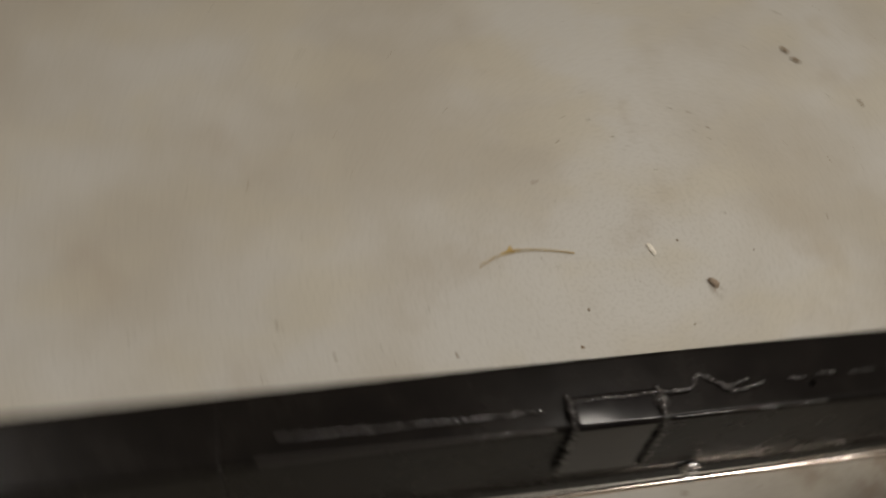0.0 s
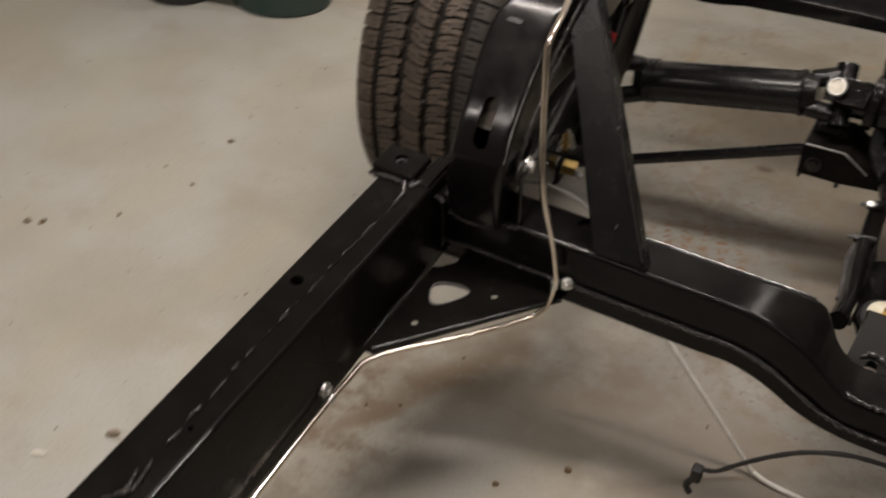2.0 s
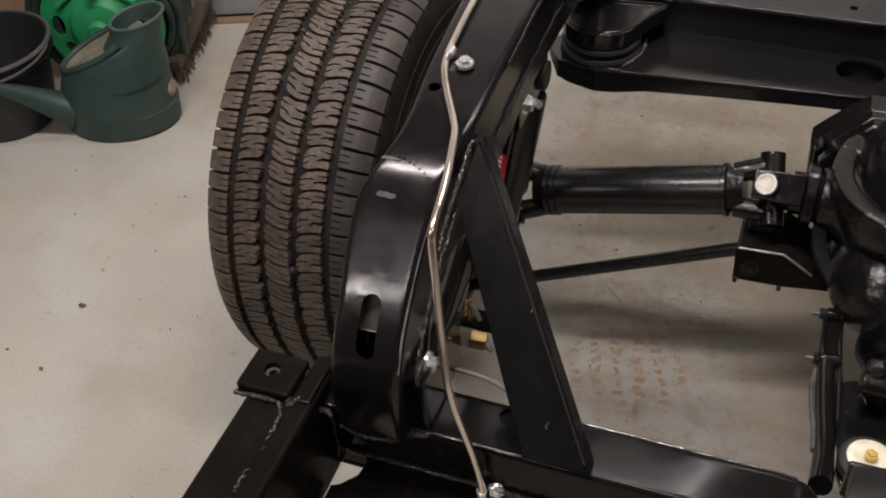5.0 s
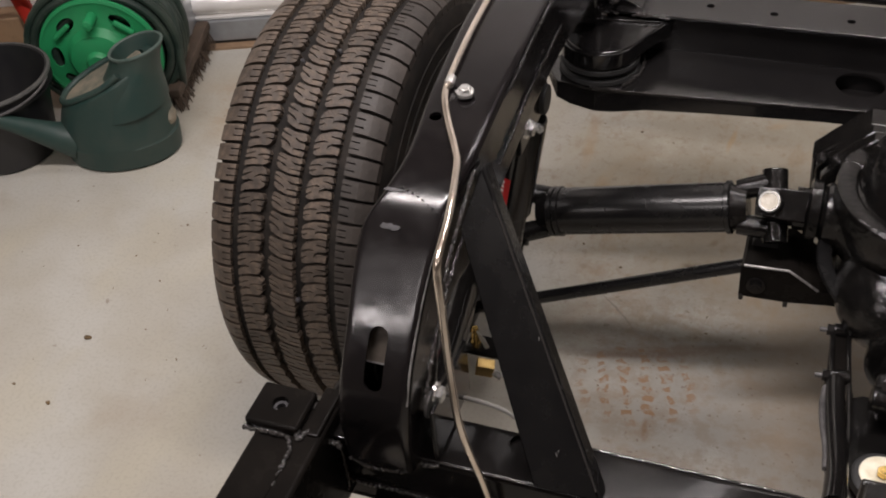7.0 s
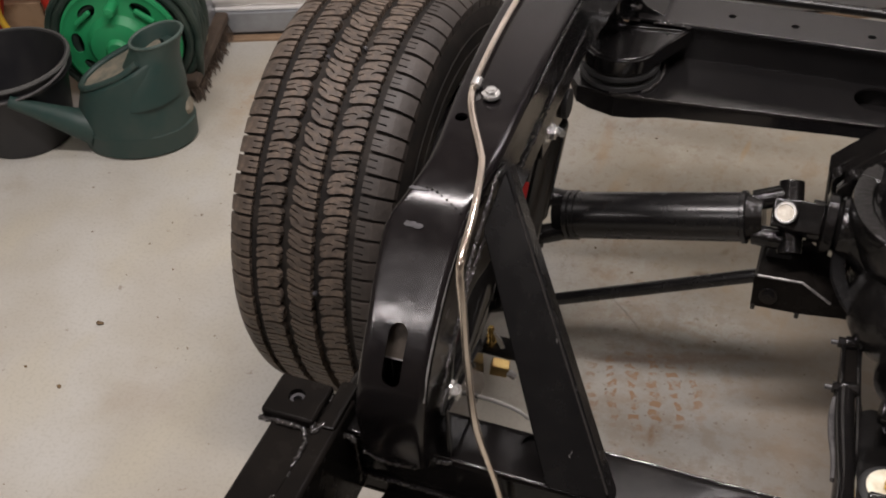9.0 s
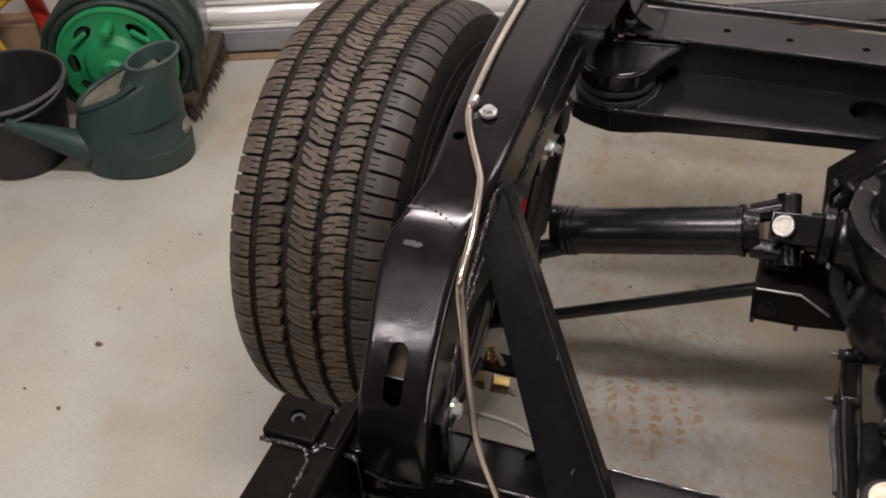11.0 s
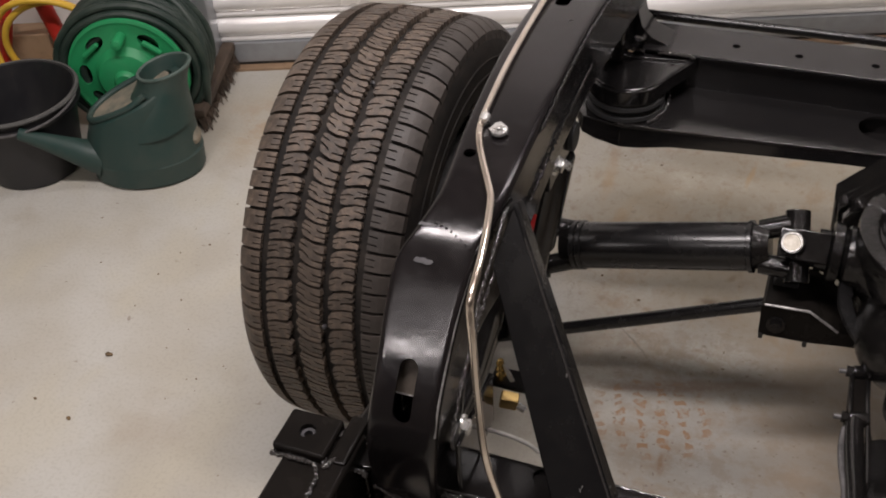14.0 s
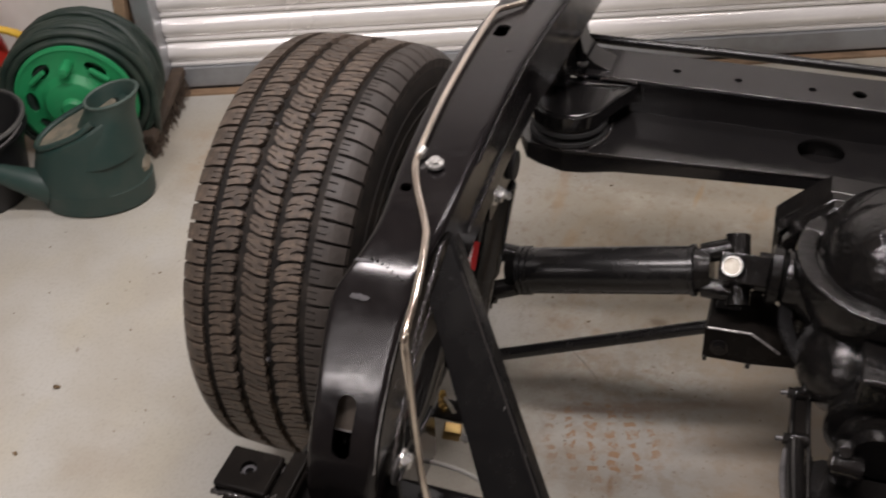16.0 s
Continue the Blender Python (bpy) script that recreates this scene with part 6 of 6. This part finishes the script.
for s in (-1, 1):
    part("stand", b_tube(smooth_path([(s * 0.11, 0.165, -0.147), (s * 0.07, 0.168, -0.05), (s * 0.02, 0.166, 0.02)], 5), 0.009, 10), REELGREEN, reel)
loop = thing("loose_hose", "loose length of dark green hose hanging to the floor", "hose")
part("hose", b_tube(smooth_path([tuple(RO + E1 * a + E2 * b + Vector((0, 0, z))) for a, b, z in ((0.05, 0.10, 0.165), (0.12, 0.08, 0.13), (0.165, 0.05, 0.05), (0.166, 0.02, -0.05), (0.150, 0.045, -0.120), (0.135, 0.075, -0.150))], 6), 0.0095, 12), HOSE, loop)

# sacking, board and broom between the reel and the jamb
sack = bmesh.new()
bmesh.ops.create_icosphere(sack, subdivisions=4, radius=1.0)
for v in sack.verts:
    n_ = noise.fractal(v.co * 2.2, 1.0, 2.0, 4)
    v.co *= 1 + 0.12 * n_
    v.co = Vector((v.co.x * 0.042, v.co.y * 0.050, (v.co.z + 1) * 0.092 * (1 + 0.25 * v.co.x)))
bmesh.ops.transform(sack, matrix=MA(Vector((-1.612, 0.700, 0.0)), 12), verts=sack.verts)
solo("rag_sack", sack, SACK, "crumpled grey-brown sack leaning by the door jamb", "sack", smooth=60)
broom = thing("broom", "dark wooden yard broom lying on the floor", "broom")
p, q = Vector((-1.530, 0.550, 0.030)), Vector((-1.606, 0.838, 0.048))
ax = (q - p).normalized()
part("head", b_box((0, 0, 0), ((q - p).length, 0.034, 0.024), basis((p + q) / 2 + Vector((0, 0, 0.016)), ax, Vector((0, 0, 1)).cross(ax)), bevel=0.006), BROOMD, broom, "dark wooden broom head")
br = bmesh.new()
rng = random.Random(9)
side = Vector((0, 0, 1)).cross(ax)
for k in range(260):
    o = p.lerp(q, rng.random()) + side * rng.uniform(-0.014, 0.014)
    d = Vector((rng.uniform(-0.35, 0.35), rng.uniform(-0.35, 0.35), -1)).normalized()
    d = (d + side * -0.15).normalized()
    e = o + d * 0.040
    e.z = max(e.z, 0.002)
    b_rod(o + Vector((0, 0, 0.004)), e, 0.0012, seg=4, bm=br)
part("bristles", br, BROOMD, broom, "stiff dirty bristles", smooth=0)
solo("leaning_board", b_box((0, 0, 0.15), (0.028, 0.09, 0.32), MA(W(-0.110, -0.10, 0), 0) @ pose(0, 0, 0, -8, 3, 0), bevel=0.003), WOOD, "narrow weathered board leaning at the wall", "board")

# red and yellow things by the wall
red = thing("red_plastic_frame", "red plastic A-frame stand leaning by the wall", "frame", at=W(-0.43, -0.06))
red.rotation_euler = (0, 0, SHUT_ANGLE)
part("leg", b_tube([(0.045, -0.02, 0.01), (0.0, 0.0, 0.19), (-0.05, 0.02, 0.40)], 0.020, 14), REDPL, red)
part("rear_leg", b_tube([(-0.16, -0.03, 0.01), (-0.11, 0.0, 0.19), (-0.06, 0.02, 0.40)], 0.016, 14), REDPL, red)
yel = thing("yellow_hose", "coil of yellow air hose against the wall", "hose", at=W(-0.43, -0.10))
yel.rotation_euler = (0, 0, SHUT_ANGLE)
part("coil", b_tube([(0.132 * math.cos(t), -0.02 + 0.01 * math.sin(3 * t), 0.140 + 0.130 * math.sin(t)) for t in [2 * math.pi * k / 48 for k in range(48)]], 0.0085, 10, closed=True), YELLOW, yel)
part("coil", b_tube([(0.120 * math.cos(t) + 0.01, 0.0 + 0.01 * math.sin(2 * t), 0.130 + 0.120 * math.sin(t)) for t in [2 * math.pi * k / 48 for k in range(48)]], 0.0085, 10, closed=True), YELLOW, yel)
solo("cardboard_box", b_box((-0.56, -0.02, 0.07), (0.22, 0.07, 0.14), MW, bevel=0.004), WOOD, "brown cardboard box behind the yellow hose", "box")
solo("dark_crate", b_box((-0.30, -0.03, 0.055), (0.22, 0.09, 0.11), MW, bevel=0.006), BUCKET, "low black plastic crate at the foot of the wall", "crate")

# ---- litter on the floor ----


def bit(name, at, size, material, label, seed, flat=0.35, turn=0.0):
    r = random.Random(seed)
    bm = bmesh.new()
    bmesh.ops.create_icosphere(bm, subdivisions=2, radius=1.0)
    for v in bm.verts:
        v.co *= 1 + r.uniform(-0.25, 0.25)
        v.co = Vector((v.co.x * size[0], v.co.y * size[1], max(v.co.z, -0.6) * size[0] * flat))
        v.co.z += 0.6 * size[0] * flat
    bmesh.ops.transform(bm, matrix=pose(at[0], at[1], 0.0003, 0, 0, turn), verts=bm.verts)
    return solo(name, bm, material, label, "debris", "floor litter", smooth=0)


bit("paper_chip", (-1.065, -0.951), (0.013, 0.0045), CHIP, "small pale chip on the concrete floor", 1, 0.3, 20)
bit("dry_leaf", (-0.990, -0.865), (0.011, 0.006), SACK, "small crumpled brown leaf on the concrete", 2, 0.5, 40)
bit("dirt_crumb", (-1.492, -0.560), (0.008, 0.005), LEAF, "dark crumb of dirt on the concrete", 3, 0.5)
bit("dirt_crumb", (-1.307, -0.158), (0.007, 0.005), LEAF, "dark crumb of dirt on the concrete", 4, 0.5)
bit("dirt_crumb", (-0.331, -0.571), (0.006, 0.005), LEAF, "dark crumb of dirt on the concrete", 5, 0.5)
for k, (x, y, r) in enumerate(((-1.86, -0.542, 0.009), (-1.688, -0.664, 0.007), (-1.465, -0.546, 0.008), (-1.351, -0.456, 0.005), (-1.285, -0.312, 0.005), (-0.417, -0.648, 0.006))):
    bit("dirt_crumb", (x, y), (r, r * 0.7), LEAF, "dark crumb of dirt on the concrete", 30 + k, 0.4, 40 * k)
st = thing("straw", "bent dry straw with a yellow husk on the concrete", "straw", "floor litter")
part("stem", b_tube(smooth_path([(-1.058, -1.242, 0.002), (-1.075, -1.206, 0.003), (-1.081, -1.165, 0.004), (-1.077, -1.120, 0.003), (-1.068, -1.081, 0.003)], 5), 0.0011, 6), STRAW, st)
part("husk", b_prism([(-0.018, 0.0), (-0.004, 0.004), (0.004, 0.012), (0.008, 0.003), (0.020, 0.0), (0.004, -0.003)], Matrix.Translation((-1.080, -1.188, 0.002)) @ pose(0, 0, 0, 0, 0, 100), 0.0012), STRAW, st)
rng = random.Random(21)
grit = bmesh.new()
for k in range(230):
    x, y = rng.uniform(-1.8, -0.05), rng.uniform(-1.7, 0.75)
    r = rng.choice((0.0012, 0.0016, 0.002, 0.0026, 0.0036))
    m = pose(x, y, r * 0.15, 0, 0, rng.uniform(0, 180)) @ Matrix.Diagonal((1, rng.uniform(0.35, 0.9), 0.4, 1))
    bmesh.ops.create_icosphere(grit, subdivisions=1, radius=r, matrix=m)
solo("floor_grit", grit, LEAF, "scattered dark specks of grit on the concrete", "grit", kind="stuff", smooth=0)
